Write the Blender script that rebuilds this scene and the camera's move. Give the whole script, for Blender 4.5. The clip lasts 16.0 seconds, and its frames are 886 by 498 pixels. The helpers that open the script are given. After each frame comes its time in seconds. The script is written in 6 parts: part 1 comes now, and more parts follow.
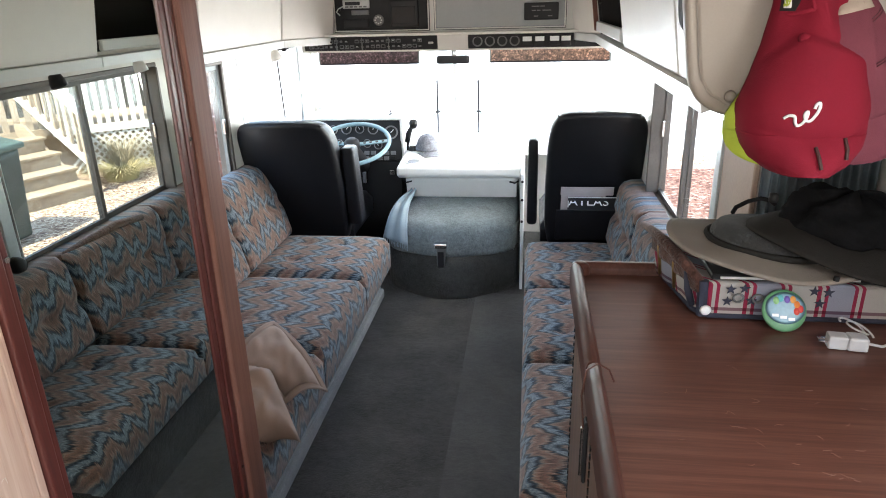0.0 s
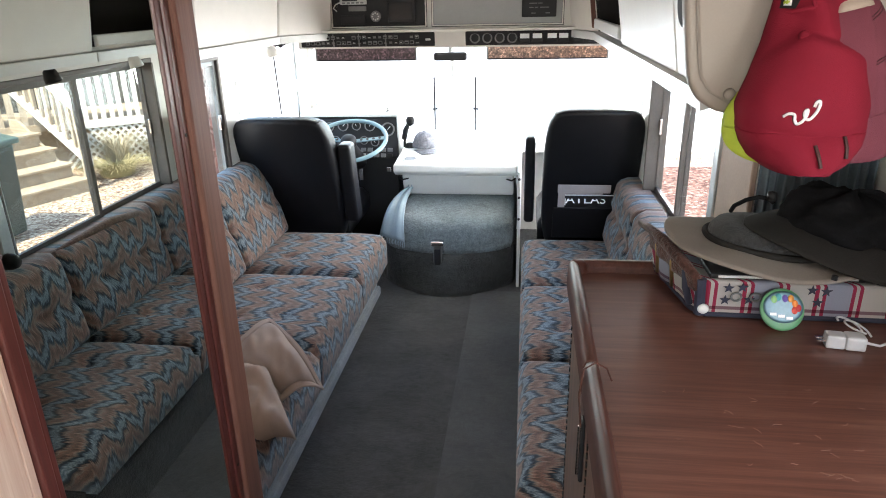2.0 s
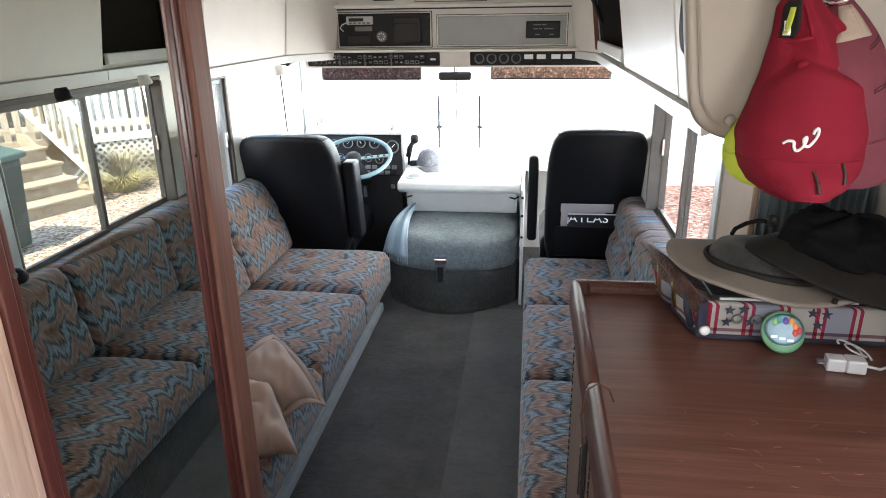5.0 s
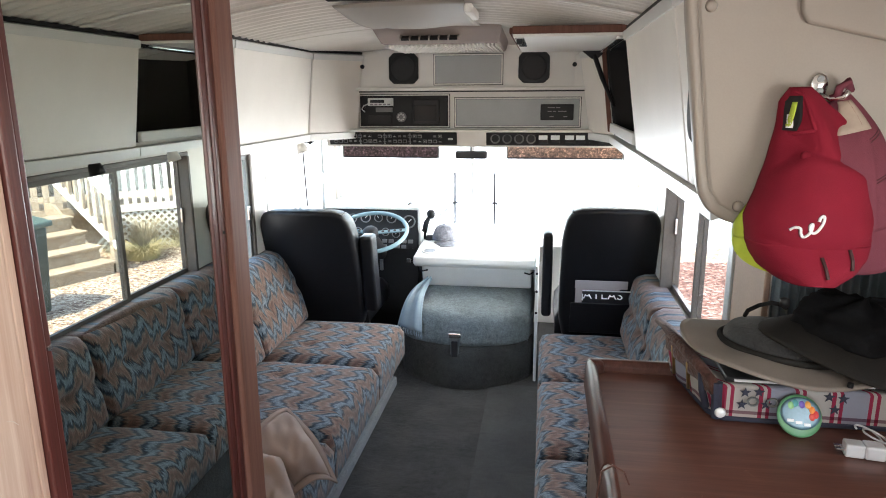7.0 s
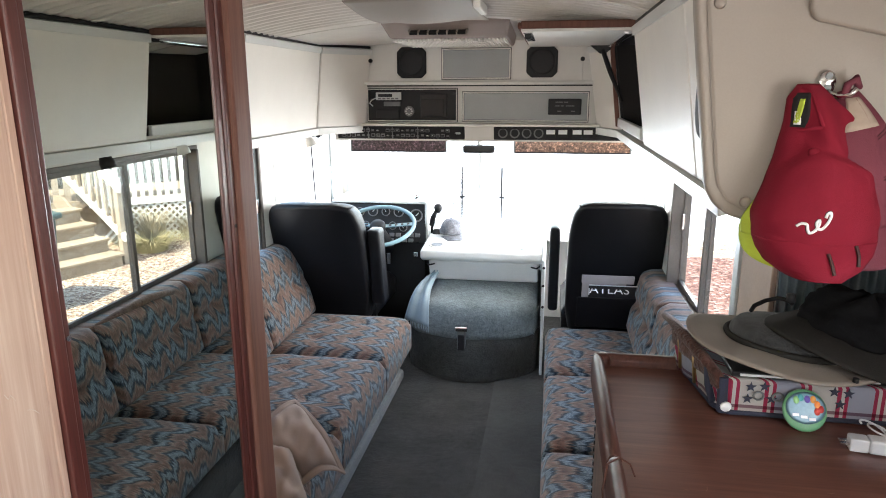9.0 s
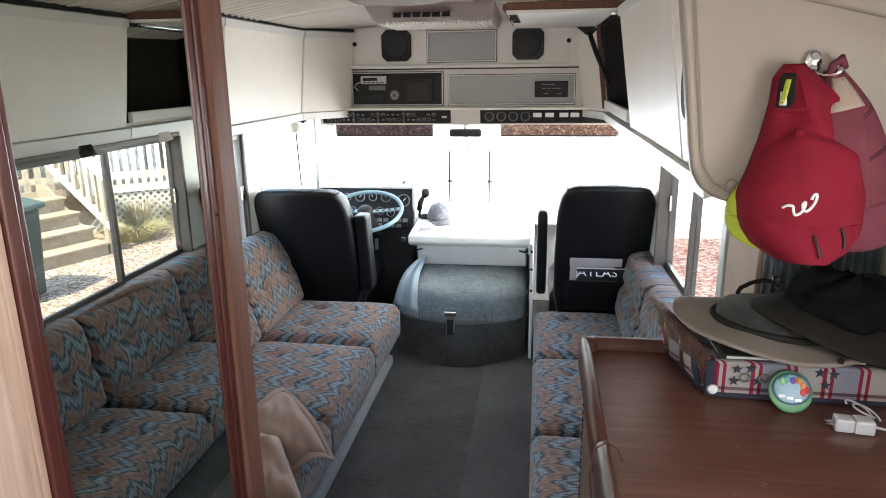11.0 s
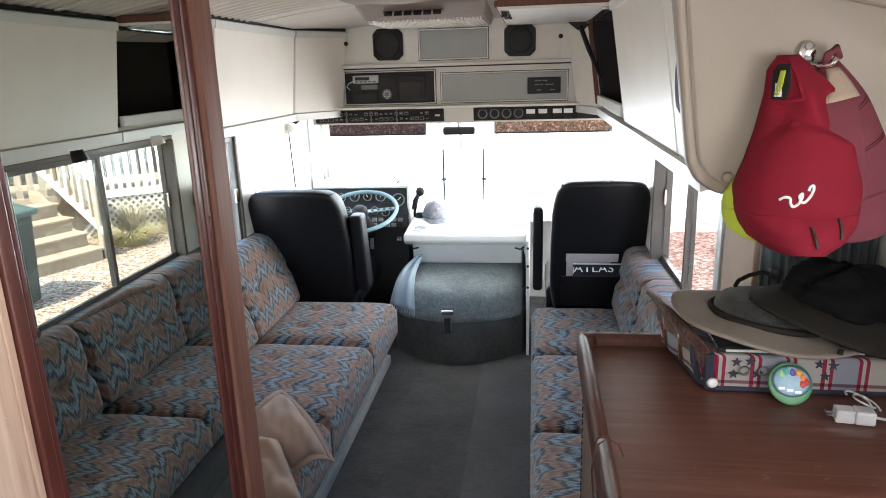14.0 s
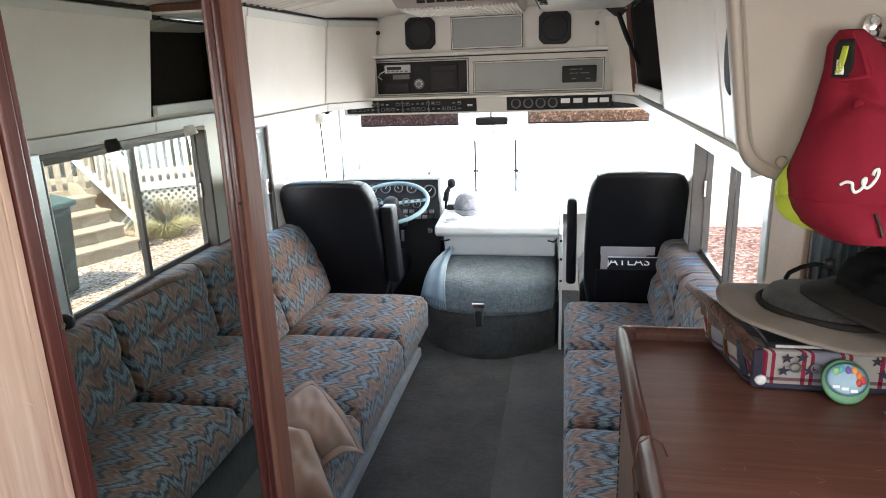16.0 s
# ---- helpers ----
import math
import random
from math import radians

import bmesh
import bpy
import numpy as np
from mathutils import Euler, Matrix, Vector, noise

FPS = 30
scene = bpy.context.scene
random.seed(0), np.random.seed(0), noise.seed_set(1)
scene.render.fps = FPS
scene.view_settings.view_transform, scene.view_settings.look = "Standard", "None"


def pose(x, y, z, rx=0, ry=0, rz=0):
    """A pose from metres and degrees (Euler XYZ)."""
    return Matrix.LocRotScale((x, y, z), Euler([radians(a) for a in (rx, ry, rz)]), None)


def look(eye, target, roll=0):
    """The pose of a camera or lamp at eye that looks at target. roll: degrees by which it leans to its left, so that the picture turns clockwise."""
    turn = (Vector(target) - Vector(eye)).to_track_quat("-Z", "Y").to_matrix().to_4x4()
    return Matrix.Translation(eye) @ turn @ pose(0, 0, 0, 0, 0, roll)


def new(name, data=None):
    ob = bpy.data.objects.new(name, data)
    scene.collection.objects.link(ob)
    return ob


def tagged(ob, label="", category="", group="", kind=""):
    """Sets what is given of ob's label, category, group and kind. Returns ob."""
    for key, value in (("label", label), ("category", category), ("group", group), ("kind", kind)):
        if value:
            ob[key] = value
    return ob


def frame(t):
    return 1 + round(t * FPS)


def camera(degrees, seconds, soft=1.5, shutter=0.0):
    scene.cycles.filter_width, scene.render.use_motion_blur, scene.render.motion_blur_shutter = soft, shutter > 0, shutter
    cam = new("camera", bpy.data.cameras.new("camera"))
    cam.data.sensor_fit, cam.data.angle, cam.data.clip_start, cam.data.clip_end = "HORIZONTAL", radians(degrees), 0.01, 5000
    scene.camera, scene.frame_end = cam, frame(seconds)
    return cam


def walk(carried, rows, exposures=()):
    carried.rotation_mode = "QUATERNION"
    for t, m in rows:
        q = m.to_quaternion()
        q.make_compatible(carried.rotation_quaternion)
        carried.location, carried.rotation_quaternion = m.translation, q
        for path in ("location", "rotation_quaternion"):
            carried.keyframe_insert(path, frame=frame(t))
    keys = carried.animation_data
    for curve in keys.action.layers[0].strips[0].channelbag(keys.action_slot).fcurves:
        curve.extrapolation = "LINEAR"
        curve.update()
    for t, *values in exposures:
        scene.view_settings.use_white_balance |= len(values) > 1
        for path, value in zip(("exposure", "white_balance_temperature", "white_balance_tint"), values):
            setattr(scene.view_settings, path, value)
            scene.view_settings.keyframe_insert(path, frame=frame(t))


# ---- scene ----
cam = camera(67.33, 16.0, soft=1.0)
PATH = [
    (0, pose(0.0046, 0.0184, 1.5236, 69.543, 1.433, 7.037)),
    (0.5, pose(0.0072, 0.0207, 1.5253, 69.395, 1.564, 6.745)),
    (1, pose(0.0028, 0.0230, 1.5244, 69.271, 1.386, 6.835)),
    (1.5, pose(0.0022, 0.0266, 1.5223, 69.255, 1.248, 7.052)),
    (2, pose(0.0025, 0.0250, 1.5220, 69.303, 1.166, 6.808)),
    (2.5, pose(0.0023, 0.0228, 1.5234, 69.495, 1.319, 6.968)),
    (3, pose(0.0010, 0.0222, 1.5235, 69.533, 1.351, 7.210)),
    (3.5, pose(0.0003, 0.0230, 1.5261, 69.752, 1.260, 7.136)),
    (6, pose(0.0011, -0.0041, 1.5472, 73.536, 0.266, 7.539)),
    (6.5, pose(0.0046, -0.0120, 1.5536, 75.901, 0.478, 8.277)),
    (7, pose(0.0000, -0.0163, 1.5533, 76.941, 0.302, 8.579)),
    (7.5, pose(0.0011, -0.0253, 1.5578, 77.532, 0.553, 8.585)),
    (8, pose(0.0011, -0.0282, 1.5588, 77.746, 0.548, 8.944)),
    (8.5, pose(-0.0019, -0.0298, 1.5571, 77.088, 0.599, 9.513)),
    (9, pose(-0.0030, -0.0296, 1.5570, 76.413, 0.173, 9.154)),
    (9.5, pose(-0.0009, -0.0253, 1.5589, 76.122, 0.097, 8.592)),
    (12, pose(0.0030, -0.0131, 1.5551, 74.579, 1.083, 7.646)),
    (12.5, pose(0.0029, -0.0132, 1.5533, 74.529, 1.191, 7.239)),
    (13, pose(0.0016, -0.0148, 1.5509, 73.833, 0.307, 7.830)),
    (13.5, pose(0.0025, -0.0077, 1.5507, 73.707, 1.029, 7.136)),
    (14, pose(0.0004, -0.0077, 1.5564, 74.879, 1.692, 7.411)),
    (14.5, pose(-0.0010, 0.0035, 1.5517, 75.677, 1.465, 8.210)),
    (15, pose(-0.0055, 0.0097, 1.5454, 75.706, 1.368, 9.207)),
    (15.5, pose(-0.0117, 0.0169, 1.5424, 75.437, 1.034, 9.136)),
    (16, pose(-0.0129, 0.0277, 1.5358, 74.444, 2.028, 9.996)),
]
walk(cam, PATH, exposures=[(0.0, 2.7), (3.7, 2.7), (6.5, 2.62), (16.0, 2.62)])

# ---- light ----
world = bpy.data.worlds.new("sky")
scene.world = world
world.use_nodes = True
sky = world.node_tree.nodes.new("ShaderNodeTexSky")
sky.sky_type, sky.sun_disc = "NISHITA", False
sky.sun_elevation, sky.sun_rotation = radians(56), radians(170)
world.node_tree.links.new(sky.outputs[0], world.node_tree.nodes["Background"].inputs[0])
world.node_tree.nodes["Background"].inputs[1].default_value = 0.20

sun = new("sun", bpy.data.lights.new("sun", "SUN"))
sun.data.energy, sun.data.angle, sun.data.color = 3.4, radians(0.6), (1.0, 0.94, 0.86)
sun.matrix_world = look((1.0, -6, 9), (0, 0, 0))


def fill_light(eye, target, w, h, watts, color=(1.0, 0.985, 0.96)):
    lamp = new("fill_light", bpy.data.lights.new("fill_light", "AREA"))
    lamp.data.shape, lamp.data.size, lamp.data.size_y, lamp.data.energy, lamp.data.color = "RECTANGLE", w, h, watts, color
    lamp.matrix_world = look(eye, target)


fill_light((-0.45, 5.35, 0.7), (-0.45, 0, 1.1), 2.8, 1.7, 24, (0.95, 0.98, 1.0))
# Fill lamp added behind the camera, in an invented rear opening.
fill_light((-0.34, -1.66, 1.35), (-0.40, 0.6, 1.45), 0.75, 0.7, 4.6, (1.0, 0.98, 0.95))
# Fill lamp added beside the camera to brighten the oak panel and worktop.
fill_light((0.83, 0.12, 1.38), (-0.6, 0.12, 1.1), 0.9, 0.42, 2.2, (1.0, 0.97, 0.93))
fill_light((0.66, 3.76, 1.02), (-1.2, 3.1, 1.35), 0.90, 0.60, 9.0, (1.0, 0.985, 0.96))


# ---- node helpers ----
class Net:
    def __init__(self, name):
        self.mat = bpy.data.materials.new(name)
        self.mat.use_nodes = True
        self.t = self.mat.node_tree
        self.b = self.t.nodes["Principled BSDF"]

    def add(self, kind, **sets):
        n = self.t.nodes.new("ShaderNode" + kind)
        for k, v in sets.items():
            setattr(n, k, v)
        return n

    def wire(self, a, b):
        self.t.links.new(a, b)

    def val(self, a, sock):
        if isinstance(a, (int, float)):
            sock.default_value = a
        else:
            self.wire(a, sock)

    def math(self, op, a, b=0.0, c=0.0):
        n = self.add("Math", operation=op)
        for i, q in enumerate((a, b, c)):
            self.val(q, n.inputs[i])
        return n.outputs[0]

    def coords(self, scale=(1, 1, 1), rot=(0, 0, 0)):
        c = self.add("TexCoord")
        m = self.add("Mapping")
        m.inputs["Scale"].default_value = scale
        m.inputs["Rotation"].default_value = [radians(a) for a in rot]
        self.wire(c.outputs["Object"], m.inputs[0])
        return m.outputs[0]

    def noise(self, vec, scale, detail=4, rough=0.55, distort=0.0):
        n = self.add("TexNoise")
        n.inputs["Scale"].default_value, n.inputs["Detail"].default_value = scale, detail
        n.inputs["Roughness"].default_value, n.inputs["Distortion"].default_value = rough, distort
        self.wire(vec, n.inputs["Vector"])
        return n.outputs["Fac"]

    def ramp(self, fac, stops, mode="LINEAR"):
        r = self.add("ValToRGB")
        r.color_ramp.interpolation = mode
        el = r.color_ramp.elements
        while len(el) < len(stops):
            el.new(0.5)
        for e, (p, c) in zip(el, stops):
            e.position, e.color = p, (*c, 1)
        self.wire(fac, r.inputs[0])
        return r.outputs[0]

    def bump(self, height, strength, dist=0.002):
        n = self.add("Bump")
        n.inputs["Strength"].default_value, n.inputs["Distance"].default_value = strength, dist
        self.wire(height, n.inputs["Height"])
        self.wire(n.outputs[0], self.b.inputs["Normal"])

    def set(self, rough=0.5, metal=0.0, spec=0.5):
        self.b.inputs["Roughness"].default_value, self.b.inputs["Metallic"].default_value = rough, metal
        self.b.inputs["Specular IOR Level"].default_value = spec
        return self.mat


def plain(name, color, rough=0.5, metal=0.0, vary=0.12, scale=9.0, bump=0.08, fine=160.0, spec=0.5):
    """A surface of one colour with soft stains and a fine grain."""
    n = Net(name)
    v = n.coords()
    big = n.noise(v, scale, 5, 0.6)
    small = n.noise(v, fine, 2)
    f = n.math("MULTIPLY_ADD", small, 0.35, n.math("MULTIPLY", big, 0.65))
    lo = tuple(c * (1 - vary) for c in color)
    hi = tuple(min(1, c * (1 + vary)) for c in color)
    n.wire(n.ramp(f, [(0.32, lo), (0.68, hi)]), n.b.inputs["Base Color"])
    n.wire(n.math("MULTIPLY_ADD", big, 0.2, rough - 0.1), n.b.inputs["Roughness"])
    if bump:
        n.bump(small, bump)
    n.b.inputs["Metallic"].default_value = metal
    n.b.inputs["Specular IOR Level"].default_value = spec
    return n.mat


def wood(name, stops, along, rough=0.4, scale=1.0, bump=0.1, coat=0.0, spec=0.5):
    """Long grain along one axis with pores."""
    n = Net(name)
    s = [42 * scale, 42 * scale, 42 * scale]
    s["xyz".index(along)] = 1.6 * scale
    v = n.coords(s)
    g = n.noise(v, 1.0, 8, 0.62, 0.6)
    s2 = [260 * scale] * 3
    s2["xyz".index(along)] = 9 * scale
    pores = n.noise(n.coords(s2), 1.0, 3, 0.6)
    broad = n.noise(n.coords(), 3.0, 3)
    f = n.math("ADD", n.math("MULTIPLY", g, 0.62), n.math("MULTIPLY_ADD", pores, 0.26, n.math("MULTIPLY", broad, 0.12)))
    n.wire(n.ramp(f, stops), n.b.inputs["Base Color"])
    n.wire(n.math("MULTIPLY_ADD", broad, 0.25, rough - 0.12), n.b.inputs["Roughness"])
    n.b.inputs["Coat Weight"].default_value = coat
    n.b.inputs["Specular IOR Level"].default_value = spec
    n.b.inputs["Coat Roughness"].default_value = 0.25
    n.bump(pores, bump, 0.001)
    return n.mat


def flame_fabric(name, stack, zig, period=0.135, shift=0.0):
    """Woven flame-stitch upholstery: rust and tan fields crossed by jagged blue bands. stack: weights of x, y, z."""
    n = Net(name)
    sep = n.add("SeparateXYZ")
    n.wire(n.coords(), sep.inputs[0])
    warp = n.noise(n.coords(), 2.5, 2)
    line = [0.4, 0.4, 0.4]
    line["xyz".index(zig)] = 7.0
    sway = n.noise(n.coords(line), 1.0, 2)
    s = 0.0
    for k in range(3):
        if stack[k]:
            s = n.math("MULTIPLY_ADD", sep.outputs[k], stack[k], s)
    u = sep.outputs["xyz".index(zig)]
    k = n.math("MULTIPLY_ADD", warp, 0.3, n.math("MULTIPLY_ADD", s, 1.0 / period, shift))
    # broad swings, then teeth, then single stitches, in line from band to band
    for step, amp, drift in ((0.34, 0.9, 0.35), (0.100, 0.95, 1.0), (0.031, 0.22, 1.6)):
        ph = n.math("MULTIPLY_ADD", sway, drift, n.math("DIVIDE", u, step))
        k = n.math("MULTIPLY_ADD", n.math("PINGPONG", ph, 0.5), amp, k)
    thread = [9.0, 9.0, 9.0]
    thread["xyz".index(zig)] = 230.0
    streak = n.noise(n.coords(thread), 1.0, 3, 0.65)
    k = n.math("MULTIPLY_ADD", streak, 0.58, k)
    k = n.math("FRACT", k)
    blue, pale, navy = (0.088, 0.128, 0.162), (0.220, 0.268, 0.292), (0.022, 0.028, 0.040)
    rust, brown, tan, teal = (0.215, 0.122, 0.092), (0.135, 0.090, 0.070), (0.235, 0.182, 0.148), (0.044, 0.066, 0.077)
    col = n.ramp(k, [(0.0, rust), (0.10, brown), (0.20, rust), (0.30, tan), (0.37, teal), (0.43, navy), (0.50, blue), (0.57, pale), (0.62, blue), (0.68, pale), (0.73, teal), (0.79, navy), (0.85, brown), (0.92, tan), (0.97, rust)])
    weave = n.noise(n.coords(), 480.0, 2)
    tone = n.math("MULTIPLY_ADD", weave, 0.45, n.math("MULTIPLY", streak, 0.55))
    fleck = n.add("Mix", data_type="RGBA", blend_type="MULTIPLY")
    fleck.inputs[0].default_value = 1.0
    n.wire(col, fleck.inputs[6])
    n.wire(n.ramp(tone, [(0.38, (0.50, 0.50, 0.52)), (0.5, (1.0, 1.0, 1.0)), (0.62, (1.55, 1.54, 1.52))]), fleck.inputs[7])
    n.wire(fleck.outputs[2], n.b.inputs["Base Color"])
    n.b.inputs["Sheen Weight"].default_value = 0.2
    n.bump(n.math("ADD", weave, streak), 0.25, 0.002)
    return n.set(0.9, 0, 0.2)


def carpet(name, color, patch=0.25, scale=3.0, pile=240.0):
    n = Net(name)
    big = n.noise(n.coords(), scale, 5, 0.65)
    mid = n.noise(n.coords(), 40.0, 4, 0.7)
    fuzz = n.noise(n.coords(), pile, 3, 0.7)
    f = n.math("ADD", n.math("MULTIPLY", big, 0.4), n.math("MULTIPLY_ADD", mid, 0.25, n.math("MULTIPLY", fuzz, 0.35)))
    n.wire(n.ramp(f, [(0.34, tuple(c * (1 - patch) for c in color)), (0.66, tuple(c * (1 + patch) for c in color))]), n.b.inputs["Base Color"])
    n.b.inputs["Sheen Weight"].default_value = 0.15
    n.bump(n.math("ADD", fuzz, n.math("MULTIPLY", mid, 1.6)), 0.7, 0.006)
    return n.set(0.95, 0, 0.15)


def glass(name, tint=(1, 1, 1), rough=0.0):
    """A thin window pane: mostly clear, with a faint reflection."""
    n = Net(name)
    clear, gloss, mix = n.add("BsdfTransparent"), n.add("BsdfGlossy"), n.add("MixShader")
    clear.inputs[0].default_value = (*tint, 1)
    gloss.inputs["Roughness"].default_value = rough
    mix.inputs[0].default_value = 0.05
    n.wire(clear.outputs[0], mix.inputs[1])
    n.wire(gloss.outputs[0], mix.inputs[2])
    n.wire(mix.outputs[0], n.t.nodes["Material Output"].inputs[0])
    return n.mat


def litter(name, stops, scale=26.0):
    """Ground cover of chips and leaves."""
    n = Net(name)
    vor = n.add("TexVoronoi")
    vor.inputs["Scale"].default_value = scale
    n.wire(n.coords(), vor.inputs["Vector"])
    hue = n.add("SeparateColor")
    n.wire(vor.outputs["Color"], hue.inputs[0])
    big = n.noise(n.coords(), 0.7, 4)
    f = n.math("ADD", n.math("MULTIPLY", hue.outputs[0], 0.6), n.math("MULTIPLY", big, 0.4))
    n.wire(n.ramp(f, stops), n.b.inputs["Base Color"])
    n.bump(vor.outputs["Distance"], 0.8, 0.03)
    return n.set(0.95, 0, 0.2)


WHITE = plain("white_laminate", (0.84, 0.82, 0.775), 0.45, vary=0.05, scale=5, bump=0.05, fine=300)
WALLV = plain("wall_vinyl", (0.72, 0.70, 0.66), 0.55, vary=0.06, bump=0.15, fine=220)
CEIL = plain("ceiling_vinyl", (0.80, 0.765, 0.715), 0.55, vary=0.07, bump=0.12)
MOULD = plain("beige_moulding", (0.325, 0.29, 0.252), 0.45, vary=0.05, scale=4, bump=0.1, fine=380)
FRONT = plain("cab_plastic", (0.74, 0.725, 0.69), 0.5, vary=0.05, bump=0.15, fine=420)
GREYP = plain("grey_panel", (0.36, 0.38, 0.385), 0.5, vary=0.06, bump=0.1)
ALU = plain("brushed_aluminium", (0.62, 0.64, 0.65), 0.38, 0.85, vary=0.1, bump=0.05)
TAUPE = plain("taupe_aluminium", (0.10, 0.082, 0.070), 0.55, 0.1, vary=0.2, bump=0.08)
DARKALU = plain("dark_aluminium", (0.16, 0.17, 0.17), 0.45, 0.5, vary=0.15, bump=0.05)
BLACK = plain("black_plastic", (0.010, 0.010, 0.011), 0.5, vary=0.25, bump=0.1, spec=0.3)
BLACK2 = plain("black_trim", (0.020, 0.020, 0.022), 0.55, vary=0.2, bump=0.1, spec=0.3)
VINYL = plain("black_vinyl", (0.008, 0.008, 0.010), 0.42, vary=0.2, scale=14, bump=0.35, fine=190, spec=0.28)
CARPET = carpet("charcoal_carpet", (0.056, 0.055, 0.053), 0.75, 5.5, 170)
BASEC = carpet("grey_base_carpet", (0.33, 0.34, 0.34), 0.2, 6.0)
SHAG = carpet("blue_grey_carpet", (0.17, 0.20, 0.207), 0.5, 5.0, 120)
TOPWOOD = wood("walnut_laminate", [(0.32, (0.064, 0.023, 0.016)), (0.5, (0.118, 0.047, 0.033)), (0.68, (0.180, 0.082, 0.057))], "x", 0.36, 1.5, 0.05)
RIMWOOD = wood("dark_walnut_rim", [(0.3, (0.040, 0.014, 0.010)), (0.7, (0.105, 0.040, 0.028))], "y", 0.50, 1.6, 0.05, 0.0, 0.22)
SIDEWOOD = wood("cabinet_walnut", [(0.3, (0.09, 0.05, 0.035)), (0.7, (0.22, 0.135, 0.095))], "z", 0.45, 0.8)
POSTWOOD = wood("brown_frame_wood", [(0.3, (0.10, 0.042, 0.03)), (0.7, (0.22, 0.10, 0.072))], "z", 0.6, 1.2, 0.15, 0.0, 0.25)
REDWOOD = wood("red_stained_wood", [(0.3, (0.042, 0.012, 0.010)), (0.7, (0.115, 0.030, 0.024))], "z", 0.36, 1.3, 0.1, 0.0, 0.45)
OAK = wood("pale_oak_panel", [(0.32, (0.26, 0.13, 0.095)), (0.44, (0.50, 0.335, 0.26)), (0.56, (0.58, 0.42, 0.335)), (0.68, (0.70, 0.56, 0.47))], "z", 0.5, 0.9, 0.3)
SEATF = flame_fabric("flame_seat_left", (1, 0, -1), "y")
SEATR = flame_fabric("flame_seat_right", (-1, 0, -1), "y", shift=0.3)
BACKF = flame_fabric("flame_back", (0, 0, 1), "y", shift=0.1)
CHROME = plain("chrome", (0.75, 0.75, 0.76), 0.14, 1.0, vary=0.03, bump=0)
PANE = glass("window_glass", (0.93, 0.95, 0.94))
SHIELD = glass("windscreen_glass", (0.92, 0.96, 0.97))
mirror_net = Net("mirror_silver")
mirror_net.b.inputs["Base Color"].default_value = (0.63, 0.665, 0.615, 1)
MIRROR = mirror_net.set(0.0, 1.0)
TAN = plain("tan_cotton", (0.36, 0.275, 0.23), 0.9, vary=0.12, bump=0.35, fine=500, spec=0.15)


# ---- mesh helpers ----
def part(name, bm, material, parent=None, label="", smooth=False):
    """Links a bmesh as one mesh object under a thing or a part."""
    me = bpy.data.meshes.new(name)
    bm.normal_update()
    bm.to_mesh(me)
    bm.free()
    mats = material if isinstance(material, (list, tuple)) else [material]
    for m in mats:
        me.materials.append(m)
    if smooth:
        me.polygons.foreach_set("use_smooth", [True] * len(me.polygons))
    ob = new(name, me)
    if parent is not None:
        ob.parent = parent
        ob.matrix_parent_inverse = parent.matrix_world.inverted()
    if label:
        ob["label"] = label
    return ob


def thing(name, label, category, at=(0, 0, 0), group="", kind="", turn=0.0):
    ob = new(name)
    ob.empty_display_size = 0.05
    ob.matrix_world = pose(*at, 0, 0, turn)
    return tagged(ob, label, category, group, kind)


def box(lo, hi, bevel=0.0, seg=2, bm=None):
    """A block between two corners, its edges rounded."""
    one = bmesh.new()
    bmesh.ops.create_cube(one, size=1)
    for v in one.verts:
        v.co = Vector([lo[i] + (v.co[i] + 0.5) * (hi[i] - lo[i]) for i in range(3)])
    if bevel:
        bmesh.ops.bevel(one, geom=one.edges[:], offset=bevel, segments=seg, affect="EDGES", profile=0.5)
    return join(bm, one)


def join(bm, one):
    if bm is None:
        return one
    me = bpy.data.meshes.new("tmp")
    one.to_mesh(me)
    one.free()
    bm.from_mesh(me)
    bpy.data.meshes.remove(me)
    return bm


def move(bm, m):
    bmesh.ops.transform(bm, matrix=m, verts=bm.verts)
    return bm


def prism(outline, axis, a, b, bevel=0.0, seg=2, bm=None):
    """An outline in the plane across axis, drawn out from a to b. Its two numbers are the other axes in order."""
    one = bmesh.new()
    i = "xyz".index(axis)
    j, k = [q for q in range(3) if q != i]

    def at(p, d):
        c = [0, 0, 0]
        c[i], c[j], c[k] = d, p[0], p[1]
        return one.verts.new(c)
    n = len(outline)
    la, lb = [at(p, a) for p in outline], [at(p, b) for p in outline]
    one.faces.new(la)
    one.faces.new(lb)
    for q in range(n):
        one.faces.new((la[q], la[(q + 1) % n], lb[(q + 1) % n], lb[q]))
    bmesh.ops.recalc_face_normals(one, faces=one.faces)
    if bevel:
        bmesh.ops.bevel(one, geom=one.edges[:], offset=bevel, segments=seg, affect="EDGES", profile=0.5)
    return join(bm, one)


def cyl(a, b, r, r2=None, n=20, bm=None):
    """A round bar from a to b."""
    one = bmesh.new()
    a, b = Vector(a), Vector(b)
    bmesh.ops.create_cone(one, cap_ends=True, segments=n, radius1=r, radius2=r if r2 is None else r2, depth=(b - a).length)
    move(one, Matrix.Translation((a + b) / 2) @ (b - a).to_track_quat("Z", "Y").to_matrix().to_4x4())
    return join(bm, one)


